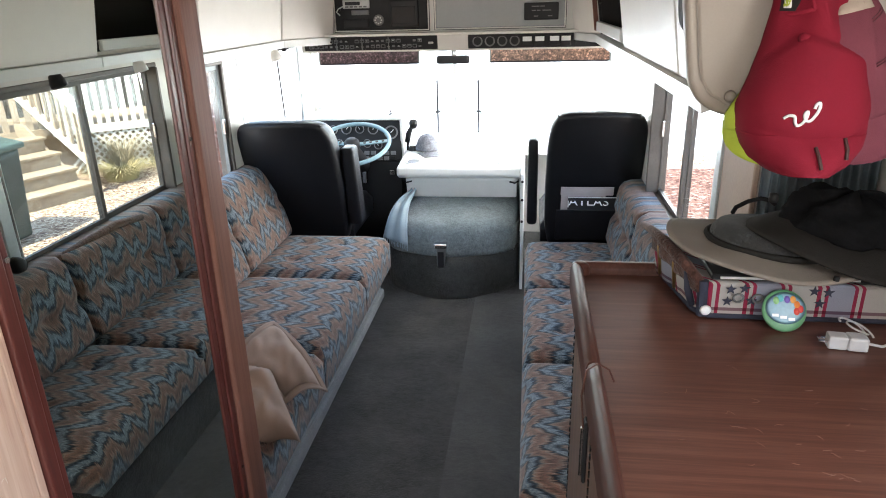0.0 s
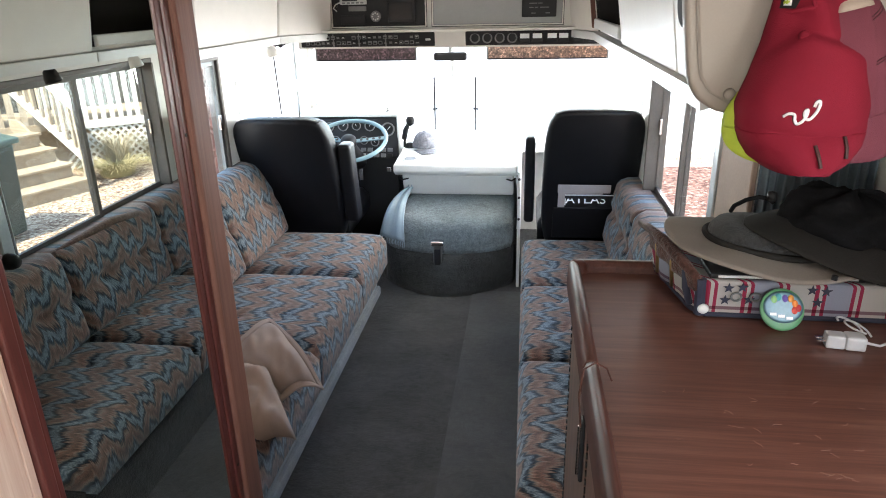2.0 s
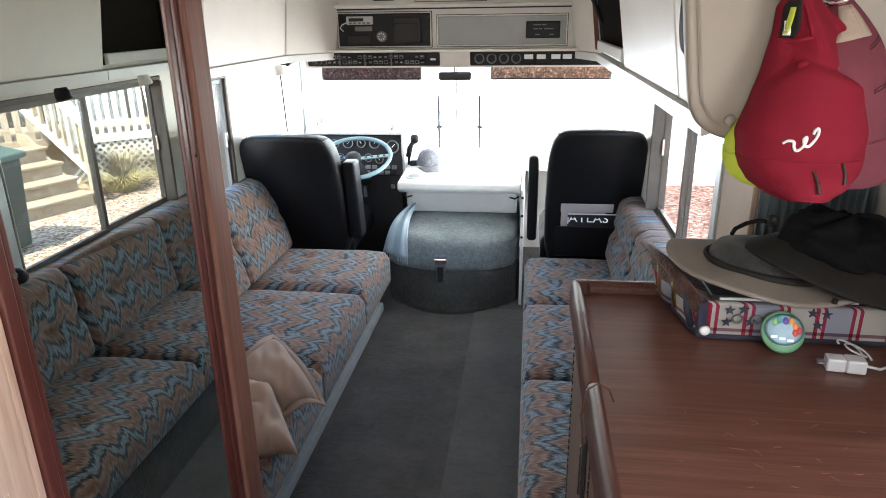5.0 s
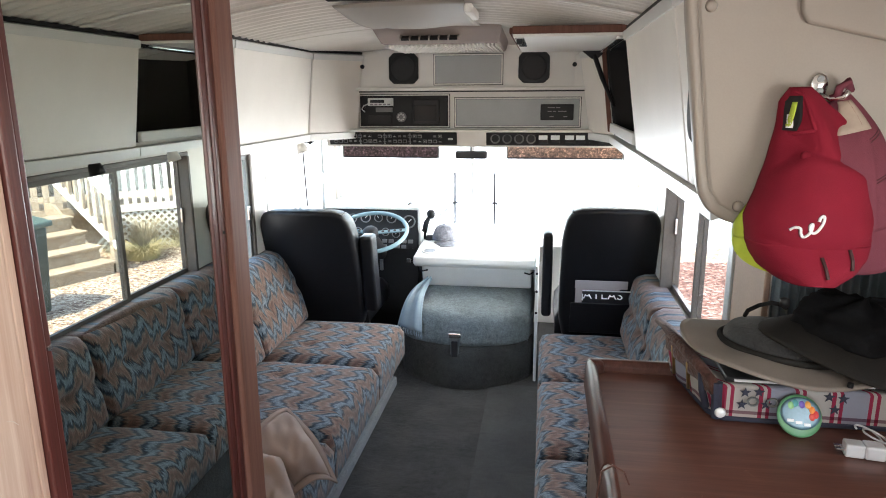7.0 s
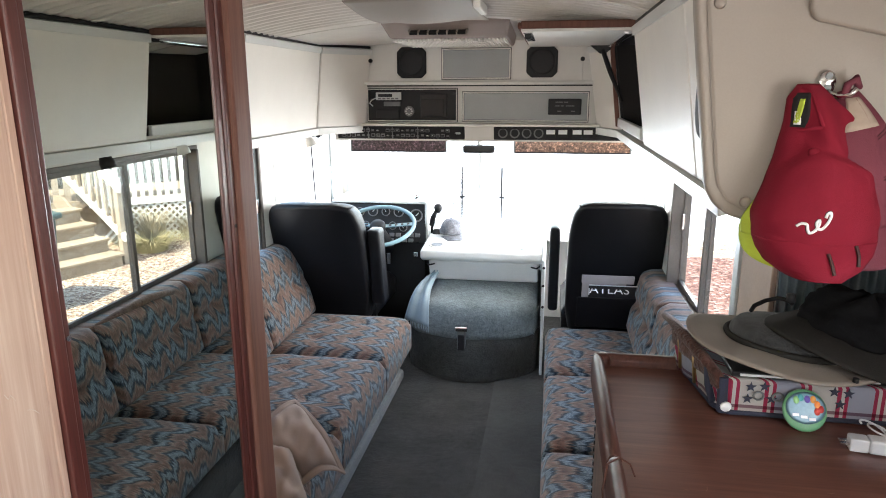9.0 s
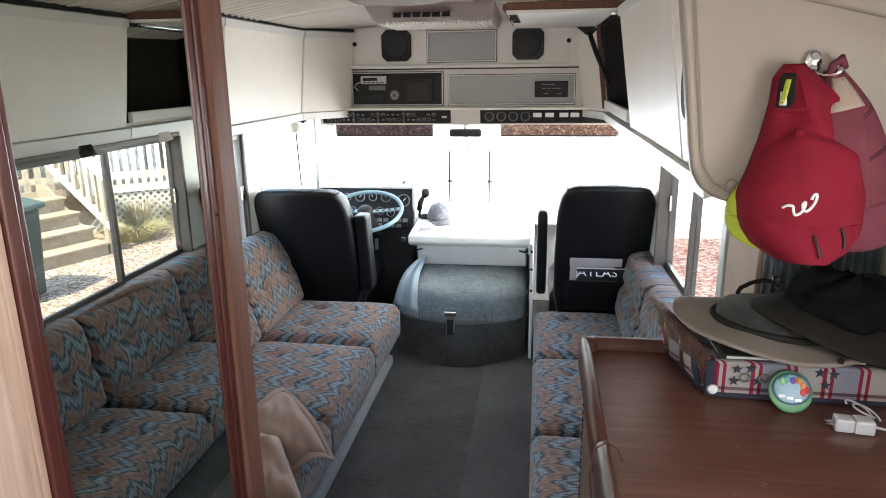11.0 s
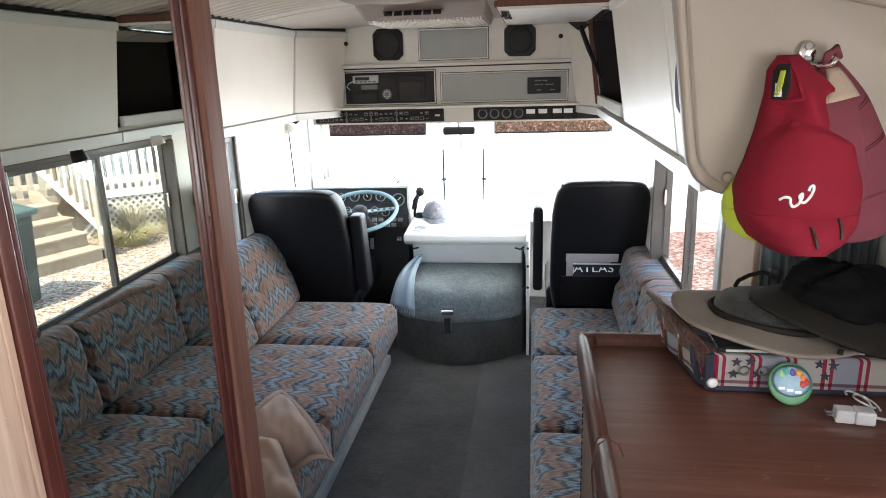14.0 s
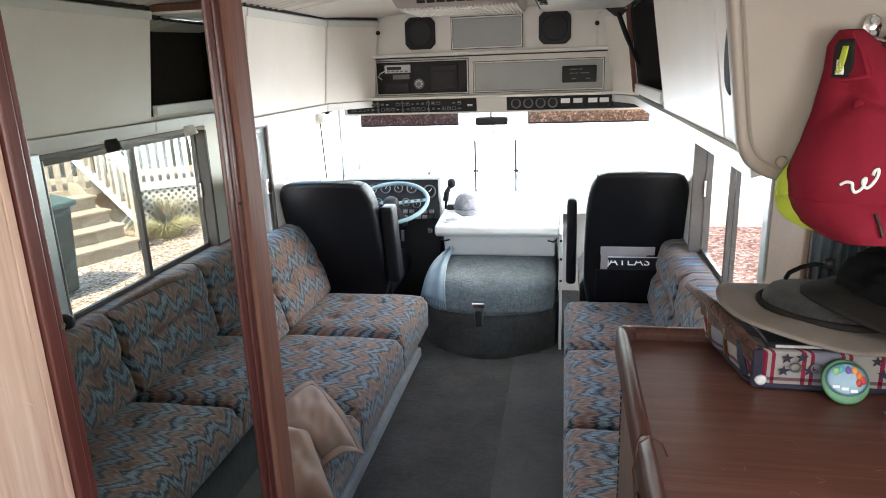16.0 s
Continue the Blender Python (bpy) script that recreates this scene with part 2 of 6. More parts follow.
def tube(points, r, n=8, closed=False, bm=None):
    """A round tube through points."""
    one = bmesh.new()
    pts = [Vector(p) for p in points]
    rings = []
    side = None
    for i, p in enumerate(pts):
        nx = pts[(i + 1) % len(pts)] if closed or i + 1 < len(pts) else p
        pv = pts[i - 1] if closed or i > 0 else p
        d = (nx - pv).normalized()
        if side is None:
            side = d.orthogonal().normalized()
        side = (side - d * side.dot(d)).normalized()
        up = d.cross(side)
        rr = r[i] if isinstance(r, (list, tuple)) else r
        rings.append([one.verts.new(p + rr * (math.cos(q) * side + math.sin(q) * up)) for q in [2 * math.pi * k / n for k in range(n)]])
    m = len(rings)
    for i in range(m if closed else m - 1):
        A, B = rings[i], rings[(i + 1) % m]
        for k in range(n):
            one.faces.new((A[k], A[(k + 1) % n], B[(k + 1) % n], B[k]))
    if not closed:
        one.faces.new(rings[0][::-1])
        one.faces.new(rings[-1])
    return join(bm, one)


def lathe(profile, n=28, bm=None, m=None):
    """A turned form about z from (radius, height) pairs."""
    one = bmesh.new()
    rings = []
    for r, z in profile:
        rings.append([one.verts.new((r * math.cos(2 * math.pi * k / n), r * math.sin(2 * math.pi * k / n), z)) for k in range(n)])
    for A, B in zip(rings, rings[1:]):
        for k in range(n):
            one.faces.new((A[k], A[(k + 1) % n], B[(k + 1) % n], B[k]))
    one.faces.new(rings[0][::-1])
    one.faces.new(rings[-1])
    bmesh.ops.remove_doubles(one, verts=one.verts, dist=1e-5)
    bmesh.ops.recalc_face_normals(one, faces=one.faces)
    if m is not None:
        move(one, m)
    return join(bm, one)


def sheet(nu, nv, fn, thick=0.0, bm=None):
    """A curved sheet from fn(u, v), u and v from 0 to 1, with a thickness."""
    one = bmesh.new()
    g = [[one.verts.new(fn(i / nu, j / nv)) for j in range(nv + 1)] for i in range(nu + 1)]
    for i in range(nu):
        for j in range(nv):
            one.faces.new((g[i][j], g[i + 1][j], g[i + 1][j + 1], g[i][j + 1]))
    one.normal_update()
    if thick:
        bmesh.ops.solidify(one, geom=one.faces[:], thickness=thick)
    bmesh.ops.recalc_face_normals(one, faces=one.faces)
    return join(bm, one)


def cushion(lo, hi, r=0.045, puff=0.02, tufts=(), nx=16, ny=20, bm=None, ends=1.0):
    """A padded block: rounded edges, a swelling top with sunken tufts and soft creases."""
    lo, hi = Vector(lo), Vector(hi)
    one = bmesh.new()
    bmesh.ops.create_grid(one, x_segments=nx, y_segments=ny, size=0.5)
    size = hi - lo

    def ring(t):
        return min(1.0, max(0.0, t))
    top = one.verts[:]
    ext = bmesh.ops.extrude_face_region(one, geom=one.faces[:])
    low = [v for v in ext["geom"] if isinstance(v, bmesh.types.BMVert)]
    for v in top:
        x, y = v.co.x, v.co.y
        ex, ey = 0.5 - abs(x), 0.5 - abs(y)
        px, py = lo.x + (x + 0.5) * size.x, lo.y + (y + 0.5) * size.y
        d = min(ex * size.x / ends, ey * size.y)
        drop = r - math.sqrt(max(0, r * r - max(0, r - d) ** 2))
        z = hi.z - drop + puff * (1 - (2 * x) ** 4) * (1 - (2 * y) ** 4)
        for tx, ty, depth, rad in tufts:
            q = ((px - tx) ** 2 + (py - ty) ** 2) / rad ** 2
            z -= depth * math.exp(-q)
        z += 0.004 * noise.noise(Vector((px * 9, py * 9, lo.z)))
        v.co = (px, py, z)
    for v in low:
        px, py = lo.x + (v.co.x + 0.5) * size.x, lo.y + (v.co.y + 0.5) * size.y
        v.co = (px, py, lo.z)
    bmesh.ops.recalc_face_normals(one, faces=one.faces)
    return join(bm, one)


def lean(bm, pivot, axis, deg):
    p = Vector(pivot)
    return move(bm, Matrix.Translation(p) @ Matrix.Rotation(radians(deg), 4, axis) @ Matrix.Translation(-p))


def text_part(words, size, m, material, parent, name="lettering", depth=0.0006):
    cu = bpy.data.curves.new(name, "FONT")
    cu.body, cu.size, cu.extrude, cu.align_x, cu.align_y = words, size, depth, "CENTER", "CENTER"
    tmp = bpy.data.objects.new("tmp_text", cu)
    me = bpy.data.meshes.new_from_object(tmp)
    bpy.data.objects.remove(tmp)
    me.materials.clear()
    me.materials.append(material)
    ob = new(name, me)
    ob.matrix_world = m
    ob.parent = parent
    if parent is not None:
        ob.matrix_parent_inverse = parent.matrix_world.inverted()
    return ob


def setting(name, bm, material, label="", smooth=False):
    ob = part(name, bm, material, None, label, smooth)
    ob["kind"] = "structure"
    return ob


# ---- the shell of the motorhome ----
XL, XR = -1.44, 0.55        # inner faces of the side walls
ZW0, ZW1 = 0.675, 1.292     # window sill and head
MX = -0.584                 # mirror plane
MID = -0.45

XG = 0.80                   # inner face of the deeper galley bay
floor = setting("floor", box((XL - 0.06, -1.7, -0.06), (XG + 0.06, 1.68, 0.0), bm=box((XL - 0.06, 1.68, -0.06), (XR + 0.06, 4.75, 0.0))), CARPET, "charcoal cut-pile carpet floor")
part("threshold", box((-0.81, 1.16, 0.0), (-0.762, 3.30, 0.055), 0.012), BASEC, floor, "pale grey carpeted skirting strip")

# Windscreen light along the aisle, painted as a paler strip of carpet.
RUN = carpet("lit_carpet", (0.082, 0.083, 0.083), 0.45, 3.2)
setting("lit_strip", box((-0.262, 1.30, 0.0), (0.045, 3.38, 0.004)), RUN, "strip of charcoal carpet coloured lighter for the windscreen light")


def wall_with_windows(name, x0, x1, holes, y0, y1, z0, z1, label):
    """A side wall with real openings: blocks round each (y0, y1, z0, z1)."""
    bm = None
    ys = y0
    for a, b, c, d in sorted(holes):
        bm = box((x0, ys, z0), (x1, a, z1), bm=bm)
        bm = box((x0, a, z0), (x1, b, c), bm=bm)
        bm = box((x0, a, d), (x1, b, z1), bm=bm)
        ys = b
    bm = box((x0, ys, z0), (x1, y1, z1), bm=bm)
    return setting(name, bm, WALLV, label)


wall_with_windows("wall_right", XR, XR + 0.06, [(1.94, 3.02, ZW0, ZW1), (3.28, 4.25, 0.70, 1.34)], 1.62, 4.45, -0.06, 1.95, "off-white vinyl side wall")
wall_with_windows("wall_left", XL - 0.06, XL, [(1.9, 3.12, ZW0, ZW1), (3.28, 4.25, 0.70, 1.34)], -1.7, 4.45, -0.06, 1.95, "off-white vinyl side wall")
# The unseen rear wall's opening is added to hold the rear fill lamp.
rear = None
for lo, hi in (((XL, -1.76, -0.06), (-0.9, -1.7, 1.95)), ((0.4, -1.76, -0.06), (XR, -1.7, 1.95)), ((-0.9, -1.76, -0.06), (0.4, -1.7, 1.0)), ((-0.9, -1.76, 1.7), (0.4, -1.7, 1.95))):
    rear = box(lo, hi, bm=rear)
# Added out of view: blocks the rear lamp from the counter and hats.
setting("unseen_baffle", box((-0.08, -0.86, 0.0), (XG - 0.002, -0.81, 1.84)), WALLV, "unseen off-white baffle added to keep rear light off the galley end")
setting("wall_rear", rear, WALLV, "plain off-white rear wall with an unseen opening added for a fill lamp")


def window(name, x, y0, y1, z0, z1, side, split=None, inner=DARKALU, frame_mat=ALU, t=0.022):
    """A sliding window in a side wall: frame bars, sashes, panes. side is +1 where the room lies at greater x."""
    w = thing(name, "aluminium framed sliding window with clear glass", "window", (x, (y0 + y1) / 2, z0), kind="structure")
    xa, xb = x - 0.034, x + 0.034
    for lo, hi in (((xa, y0, z0), (xb, y1, z0 + t)), ((xa, y0, z1 - t), (xb, y1, z1)), ((xa, y0, z0 + t), (xb, y0 + t, z1 - t)), ((xa, y1 - t, z0 + t), (xb, y1, z1 - t))):
        part("window_frame", box(lo, hi, 0.003, 1), frame_mat, w)
    cuts = [y0 + t] + ([split] if split else []) + [y1 - t]
    for i, (a, b) in enumerate(zip(cuts, cuts[1:])):
        xc = x + (0.012 if i else -0.012)
        s = 0.021
        bm = box((xc - 0.008, a, z0 + t), (xc + 0.008, b, z0 + t + s))
        bm = box((xc - 0.008, a, z1 - t - s), (xc + 0.008, b, z1 - t), bm=bm)
        bm = box((xc - 0.008, a, z0 + t + s), (xc + 0.008, a + s, z1 - t - s), bm=bm)
        bm = box((xc - 0.008, b - s, z0 + t + s), (xc + 0.008, b, z1 - t - s), bm=bm)
        sash = part("sash", bm, inner, w, "dark aluminium sliding sash")
        pane = part("pane", box((xc - 0.002, a + s, z0 + t + s), (xc + 0.002, b - s, z1 - t - s)), PANE, sash, "clear window pane")
        pane.visible_shadow = False
        if i:
            part("latch", box((xc + side * 0.010 - 0.006, b - 0.03, (z0 + z1) / 2 - 0.035), (xc + side * 0.010 + 0.006, b - 0.014, (z0 + z1) / 2 + 0.035), 0.003), CHROME, sash, "small bright sash latch")
    return w


w1 = window("window_1", XR + 0.03, 1.94, 3.02, ZW0, ZW1, -1, 2.475, inner=TAUPE, frame_mat=TAUPE, t=0.020)
part("jamb_liner", box((XR - 0.018, 2.984, ZW0 + 0.02), (XR + 0.064, 3.003, ZW1 - 0.02), 0.003, 1), TAUPE, w1, "wide taupe jamb")
part("jamb_liner", box((XR - 0.006, 1.960, ZW0 + 0.02), (XR + 0.064, 1.967, ZW1 - 0.02), 0.002, 1), ALU, w1, "bright jamb edge")
window("window_2", XL - 0.03, 1.9, 3.12, ZW0, ZW1, 1, 2.5, frame_mat=TAUPE)
window("window_3", XR + 0.03, 3.28, 4.25, 0.70, 1.34, -1, 3.8, ALU)
window("window_4", XL - 0.03, 3.28, 4.25, 0.70, 1.34, 1, 3.8, ALU)
TANW = plain("tan_wall_panel", (0.40, 0.295, 0.235), 0.6, vary=0.12, scale=6, bump=0.1)
setting("trim", box((XR - 0.016, 1.625, 0.70), (XR - 0.002, 1.883, 1.32), 0.003, 1), TANW, "tan wall panel between window and galley")
setting("trim", box((XR - 0.022, 1.885, 0.68), (XR - 0.002, 1.938, 1.30), 0.004, 1), ALU, "aluminium upright beside the window")
bay = box((XG, -1.76, -0.06), (XG + 0.06, -0.36, 1.95))
bay = box((XG, 0.60, -0.06), (XG + 0.06, 1.68, 1.95), bm=bay)
bay = box((XG, -0.36, -0.06), (XG + 0.06, 0.60, 1.15), bm=bay)
bay = box((XG, -0.36, 1.61), (XG + 0.06, 0.60, 1.95), bm=bay)
# Unseen window, added to frame the galley fill lamp.
window("added_window_5", XG + 0.03, -0.36, 0.60, 1.15, 1.61, -1, 0.12)
bay = box((XR + 0.06, 1.62, -0.06), (XG, 1.68, 1.95), bm=bay)
bay = box((XR, -1.76, -0.06), (XG, -1.70, 1.95), bm=bay)
setting("wall_galley", bay, WALLV, "plain off-white galley bay walls")
setting("ceiling_galley", box((XR - 0.01, -1.7, 1.74), (XG, 1.62, 1.77)), CEIL, "plain galley bay ceiling")

# padded woven ledges under the side windows
LEDGE = carpet("brown_ledge_trim", (0.16, 0.10, 0.075), 0.45, 30.0, 120)
setting("trim", box((XR - 0.05, 1.45, ZW0 - 0.045), (XR - 0.003, 3.1, ZW0 - 0.008), 0.012), LEDGE, "brown woven ledge trim under the window")
setting("trim", box((XL + 0.003, 1.2, ZW0 - 0.045), (XL + 0.05, 3.2, ZW0 - 0.008), 0.012), LEDGE, "brown woven ledge trim under the window")


def roof_z(x, y):
    """The arch of the ceiling, lower towards the cab."""
    crown = 1.845 - 0.058 * max(0.0, min(1.0, (y - 2.0) / 1.31))
    bend = 0.182 - 0.089 * max(0.0, min(1.0, (y - 2.0) / 1.1))
    return crown - bend * (x + 0.40) ** 2


def ceiling():
    """Ribbed vinyl ceiling: ridges across the vehicle, wide joints, a smooth front cap."""
    bm = bmesh.new()
    ys = []
    y = -1.7
    while y < 2.56:
        ys += [(y, 0.011), (y + 0.007, 0.013), (y + 0.014, 0.004), (y + 0.024, -0.004), (y + 0.034, -0.005), (y + 0.045, 0.001)]
        y += 0.052
    ys += [(2.62, 0.0), (2.64, 0.0), (2.645, 0.008), (2.655, 0.008), (2.66, 0.0)]
    ys += [(2.66 + 0.065 * i, 0.0) for i in range(1, 11)]
    xs = [XL + (XR - XL) * i / 22 for i in range(23)]
    rows = [[bm.verts.new((x, yy, roof_z(x, yy) + dz)) for x in xs] for yy, dz in ys]
    for A, B in zip(rows, rows[1:]):
        for i in range(22):
            bm.faces.new((A[i], B[i], B[i + 1], A[i + 1]))
    ob = setting("ceiling", bm, CEIL, "ribbed beige vinyl ceiling")
    top = None
    top = box((XL - 0.06, -1.76, 1.95), (XG + 0.06, 4.75, 2.0))
    setting("roof", top, WALLV, "plain roof shell")
    for yy in (0.9, 1.92):
        strip = sheet(22, 1, lambda u, v: (XL + (XR - XL) * u, yy + 0.022 * v, roof_z(XL + (XR - XL) * u, yy) - 0.0085), 0.003)
        setting("trim", strip, CEIL, "ceiling joint strip")


ceiling()

# ---- windscreen and cab front ----
nose = box((XL - 0.06, 4.45, -0.06), (XR + 0.06, 4.6, 0.60))
nose = box((XL - 0.06, 4.45, 1.42), (XR + 0.06, 4.6, 1.95), bm=nose)
nose = box((XL - 0.06, 4.45, 0.60), (XL + 0.02, 4.6, 1.42), bm=nose)
nose = box((XR - 0.02, 4.45, 0.60), (XR + 0.06, 4.6, 1.42), bm=nose)
setting("wall_front", nose, WALLV, "white cab front below and above the windscreen")
ws = thing("windscreen", "wide two-part windscreen with a slim centre bar", "windscreen", (MID, 4.5, 0.6), kind="structure")
for a, b in ((XL + 0.02, -0.49), (-0.465, XR - 0.02)):
    p = part("pane", box((a, 4.50, 0.60), (b, 4.506, 1.42)), SHIELD, ws, "clear windscreen pane")
    p.visible_shadow = False
part("centre_bar", box((-0.489, 4.485, 0.60), (-0.466, 4.52, 1.42), 0.004), ALU, ws, "pale centre bar")
for x in (XL + 0.02, XR - 0.045):
    part("window_frame", box((x, 4.47, 0.60), (x + 0.025, 4.53, 1.42), 0.004), ALU, ws)

wiper_mat = BLACK
for x, sgn in ((-0.605, -1), (-0.33, 1)):
    w = thing("windscreen_wiper", "black windscreen wiper parked upright outside the glass", "wiper", (x, 4.53, 0.6), group="windscreen wipers")
    part("blade", box((x - 0.006, 4.522, 0.60), (x + 0.006, 4.54, 1.03), 0.003), wiper_mat, w)
    part("arm", tube([(x, 4.55, 0.82), (x + sgn * 0.12, 4.56, 0.72), (x + sgn * 0.3, 4.57, 0.60)], 0.004, 6), DARKALU, w, "thin wiper arm")
    part("pivot", box((x - 0.018, 4.538, 0.812), (x + 0.018, 4.556, 0.826), 0.003), wiper_mat, w)

# overhead cab panel
oh = thing("overhead_console", "beige overhead cab console with speakers and instruments", "console", (MID, 3.31, 1.3), kind="structure")
bmx = prism([(-1.02, 1.585), (0.22, 1.585), (0.26, 1.66), (0.24, 1.735), (-0.05, 1.777), (-0.38, 1.787), (-0.7, 1.777), (-0.99, 1.737)], "y", 3.312, 3.36)
part("upper_panel", bmx, FRONT, oh)
part("ledge", box((-1.0, 3.285, 1.572), (0.2, 3.36, 1.590), 0.006), FRONT, oh)
part("middle_panel", box((-1.0, 3.335, 1.385), (0.24, 3.40, 1.572), 0.003, 1), FRONT, oh)
# The ledge's shadow, drawn as a black strip.
part("shadow_strip", box((-1.0, 3.30, 1.566), (0.2, 3.345, 1.5725)), BLACK2, oh, "dark strip painted for the shadow under the ledge")
part("lower_shelf", box((-1.12, 3.26, 1.374), (0.36, 3.40, 1.386), 0.004), WHITE, oh)
part("lower_panel", prism([(3.285, 1.374), (3.42, 1.374), (3.42, 1.30), (3.30, 1.30)], "x", -1.10, 0.37), FRONT, oh)
part("header", box((-1.3, 3.40, 1.345), (0.43, 4.46, 1.42)), WHITE, oh, "white header over the windscreen")
for x0, x1 in ((-1.01, -0.94), (0.13, 0.22)):
    part("end_panel", box((x0, 3.300, 1.588), (x1, 3.314, 1.735), 0.004), FRONT, oh)


def octagon(cx, cz, r, y, depth, cut=0.32):
    c = r * (1 - cut)
    o = [(cx - c, cz - r), (cx + c, cz - r), (cx + r, cz - c), (cx + r, cz + c), (cx + c, cz + r), (cx - c, cz + r), (cx - r, cz + c), (cx - r, cz - c)]
    return prism(o, "y", y - depth, y, 0.004, 1)


for cx in (-0.697, -0.060):
    sp = thing("speaker", "black octagonal speaker grille in the overhead console", "speaker", (cx, 3.31, 1.68), group="overhead speakers")
    part("surround", octagon(cx, 1.680, 0.074, 3.311, 0.010), BLACK, sp)
    ring = lathe([(0.058, 0), (0.060, 0.006), (0.054, 0.008), (0.020, 0.003), (0.0, 0.005)], 28, m=Matrix.Translation((cx, 3.301, 1.680)) @ Matrix.Rotation(radians(90), 4, "X"))
    part("grille", ring, BLACK2, sp, smooth=True)
tagged(part("grey_panel", box((-0.539, 3.304, 1.607), (-0.216, 3.313, 1.738), 0.004), GREYP), "flat grey access panel with a pale rim", "panel")


def rim_rect(x0, x1, z0, z1, y, w, d, mat, parent, name="rim"):
    gap = box((x0 - w - 0.003, y - d * 0.45, z0 - w - 0.003), (x1 + w + 0.003, y + 0.001, z1 + w + 0.003))
    part("reveal", gap, BLACK2, parent, "dark reveal")
    bm = box((x0 - w, y - d, z0 - w), (x1 + w, y, z0), 0.0015, 1)
    bm = box((x0 - w, y - d, z1), (x1 + w, y, z1 + w), 0.0015, 1, bm)
    bm = box((x0 - w, y - d, z0), (x0, y, z1), 0.0015, 1, bm)
    bm = box((x1, y - d, z0), (x1 + w, y, z1), 0.0015, 1, bm)
    return part(name, bm, mat, parent)


rim_rect(-0.539, -0.216, 1.607, 1.738, 3.312, 0.006, 0.012, WHITE, bpy.data.objects["grey_panel"])
gp = tagged(part("grey_panel", box((-0.44, 3.328, 1.402), (0.162, 3.337, 1.532), 0.004), GREYP), "long flat grey access panel below the ledge", "panel")
rim_rect(-0.44, 0.162, 1.402, 1.532, 3.336, 0.006, 0.012, WHITE, gp)
for x, z in ((-0.903, 1.690), (0.13, 1.690), (-0.383, 1.765)):
    k = thing("panel_knob", "small black panel fastener knob", "knob", (x, 3.31, z), group="panel knobs")
    part("stem", cyl((x, 3.312, z), (x, 3.298, z), 0.007, n=12), BLACK, k)
    part("head", cyl((x, 3.298, z), (x, 3.288, z), 0.011, 0.009, 14), BLACK, k)

# radio panel
LCD = plain("dark_screen", (0.02, 0.022, 0.025), 0.15, vary=0.1, bump=0)
PALEG = plain("pale_button", (0.55, 0.56, 0.55), 0.4, vary=0.1, bump=0)
MIDG = plain("mid_grey_button", (0.16, 0.16, 0.165), 0.45, vary=0.2, bump=0)
rp = thing("radio_panel", "black radio panel with a small screen and controls", "radio", (-0.7, 3.33, 1.4))
part("plate", box((-0.928, 3.322, 1.400), (-0.478, 3.337, 1.550), 0.004), BLACK, rp)
rim_rect(-0.928, -0.478, 1.400, 1.550, 3.336, 0.005, 0.016, WHITE, rp)
radio = part("radio", box((-0.885, 3.312, 1.500), (-0.755, 3.324, 1.538), 0.003), PALEG, rp, "pale grey radio face")
part("display", box((-0.872, 3.309, 1.515), (-0.80, 3.313, 1.530), 0.001, 1), LCD, radio)
for i in range(5):
    part("button", box((-0.872 + i * 0.022, 3.308, 1.504), (-0.857 + i * 0.022, 3.313, 1.511), 0.001, 1), MIDG, radio)
part("slot", box((-0.845, 3.314, 1.470), (-0.760, 3.324, 1.492), 0.002), MIDG, rp)
part("cassette", box((-0.885, 3.312, 1.410), (-0.765, 3.324, 1.452), 0.003), BLACK2, rp)
dial = part("dial", cyl((-0.715, 3.324, 1.445), (-0.715, 3.312, 1.445), 0.026, 0.024, 24), MIDG, rp)
for i in range(8):
    a = i * math.pi / 4
    part("button", cyl((-0.715 + 0.015 * math.cos(a), 3.313, 1.445 + 0.015 * math.sin(a)), (-0.715 + 0.015 * math.cos(a), 3.309, 1.445 + 0.015 * math.sin(a)), 0.004, n=8), PALEG, dial)
scr = part("monitor", box((-0.655, 3.305, 1.412), (-0.52, 3.324, 1.532), 0.005), BLACK2, rp, "small black monitor")
part("screen", box((-0.648, 3.303, 1.425), (-0.535, 3.307, 1.505), 0.002), LCD, scr)
part("cord", tube([(-0.885, 3.315, 1.51), (-0.905, 3.305, 1.50), (-0.915, 3.305, 1.485), (-0.90, 3.31, 1.47)], 0.003, 6), PALEG, rp, "curled pale cord")
part("jack", cyl((-0.91, 3.324, 1.497), (-0.91, 3.310, 1.497), 0.012, n=14), BLACK2, rp)
part("knob", cyl((-0.492, 3.324, 1.53), (-0.492, 3.310, 1.53), 0.007, n=12), BLACK2, rp)

mon = thing("tank_monitor", "black tank level monitor with small lettering bars", "monitor panel", (0.055, 3.33, 1.43))
part("body", box((-0.024, 3.312, 1.430), (0.134, 3.329, 1.506), 0.004), BLACK, mon)
for a, b, z in ((0.01, 0.045, 1.488), (0.05, 0.07, 1.488), (0.01, 0.03, 1.47), (0.035, 0.05, 1.47), (0.06, 0.10, 1.47), (0.02, 0.04, 1.445), (0.085, 0.105, 1.445)):
    part("label_bar", box((a, 3.3105, z), (b, 3.3125, z + 0.004)), MIDG, mon)

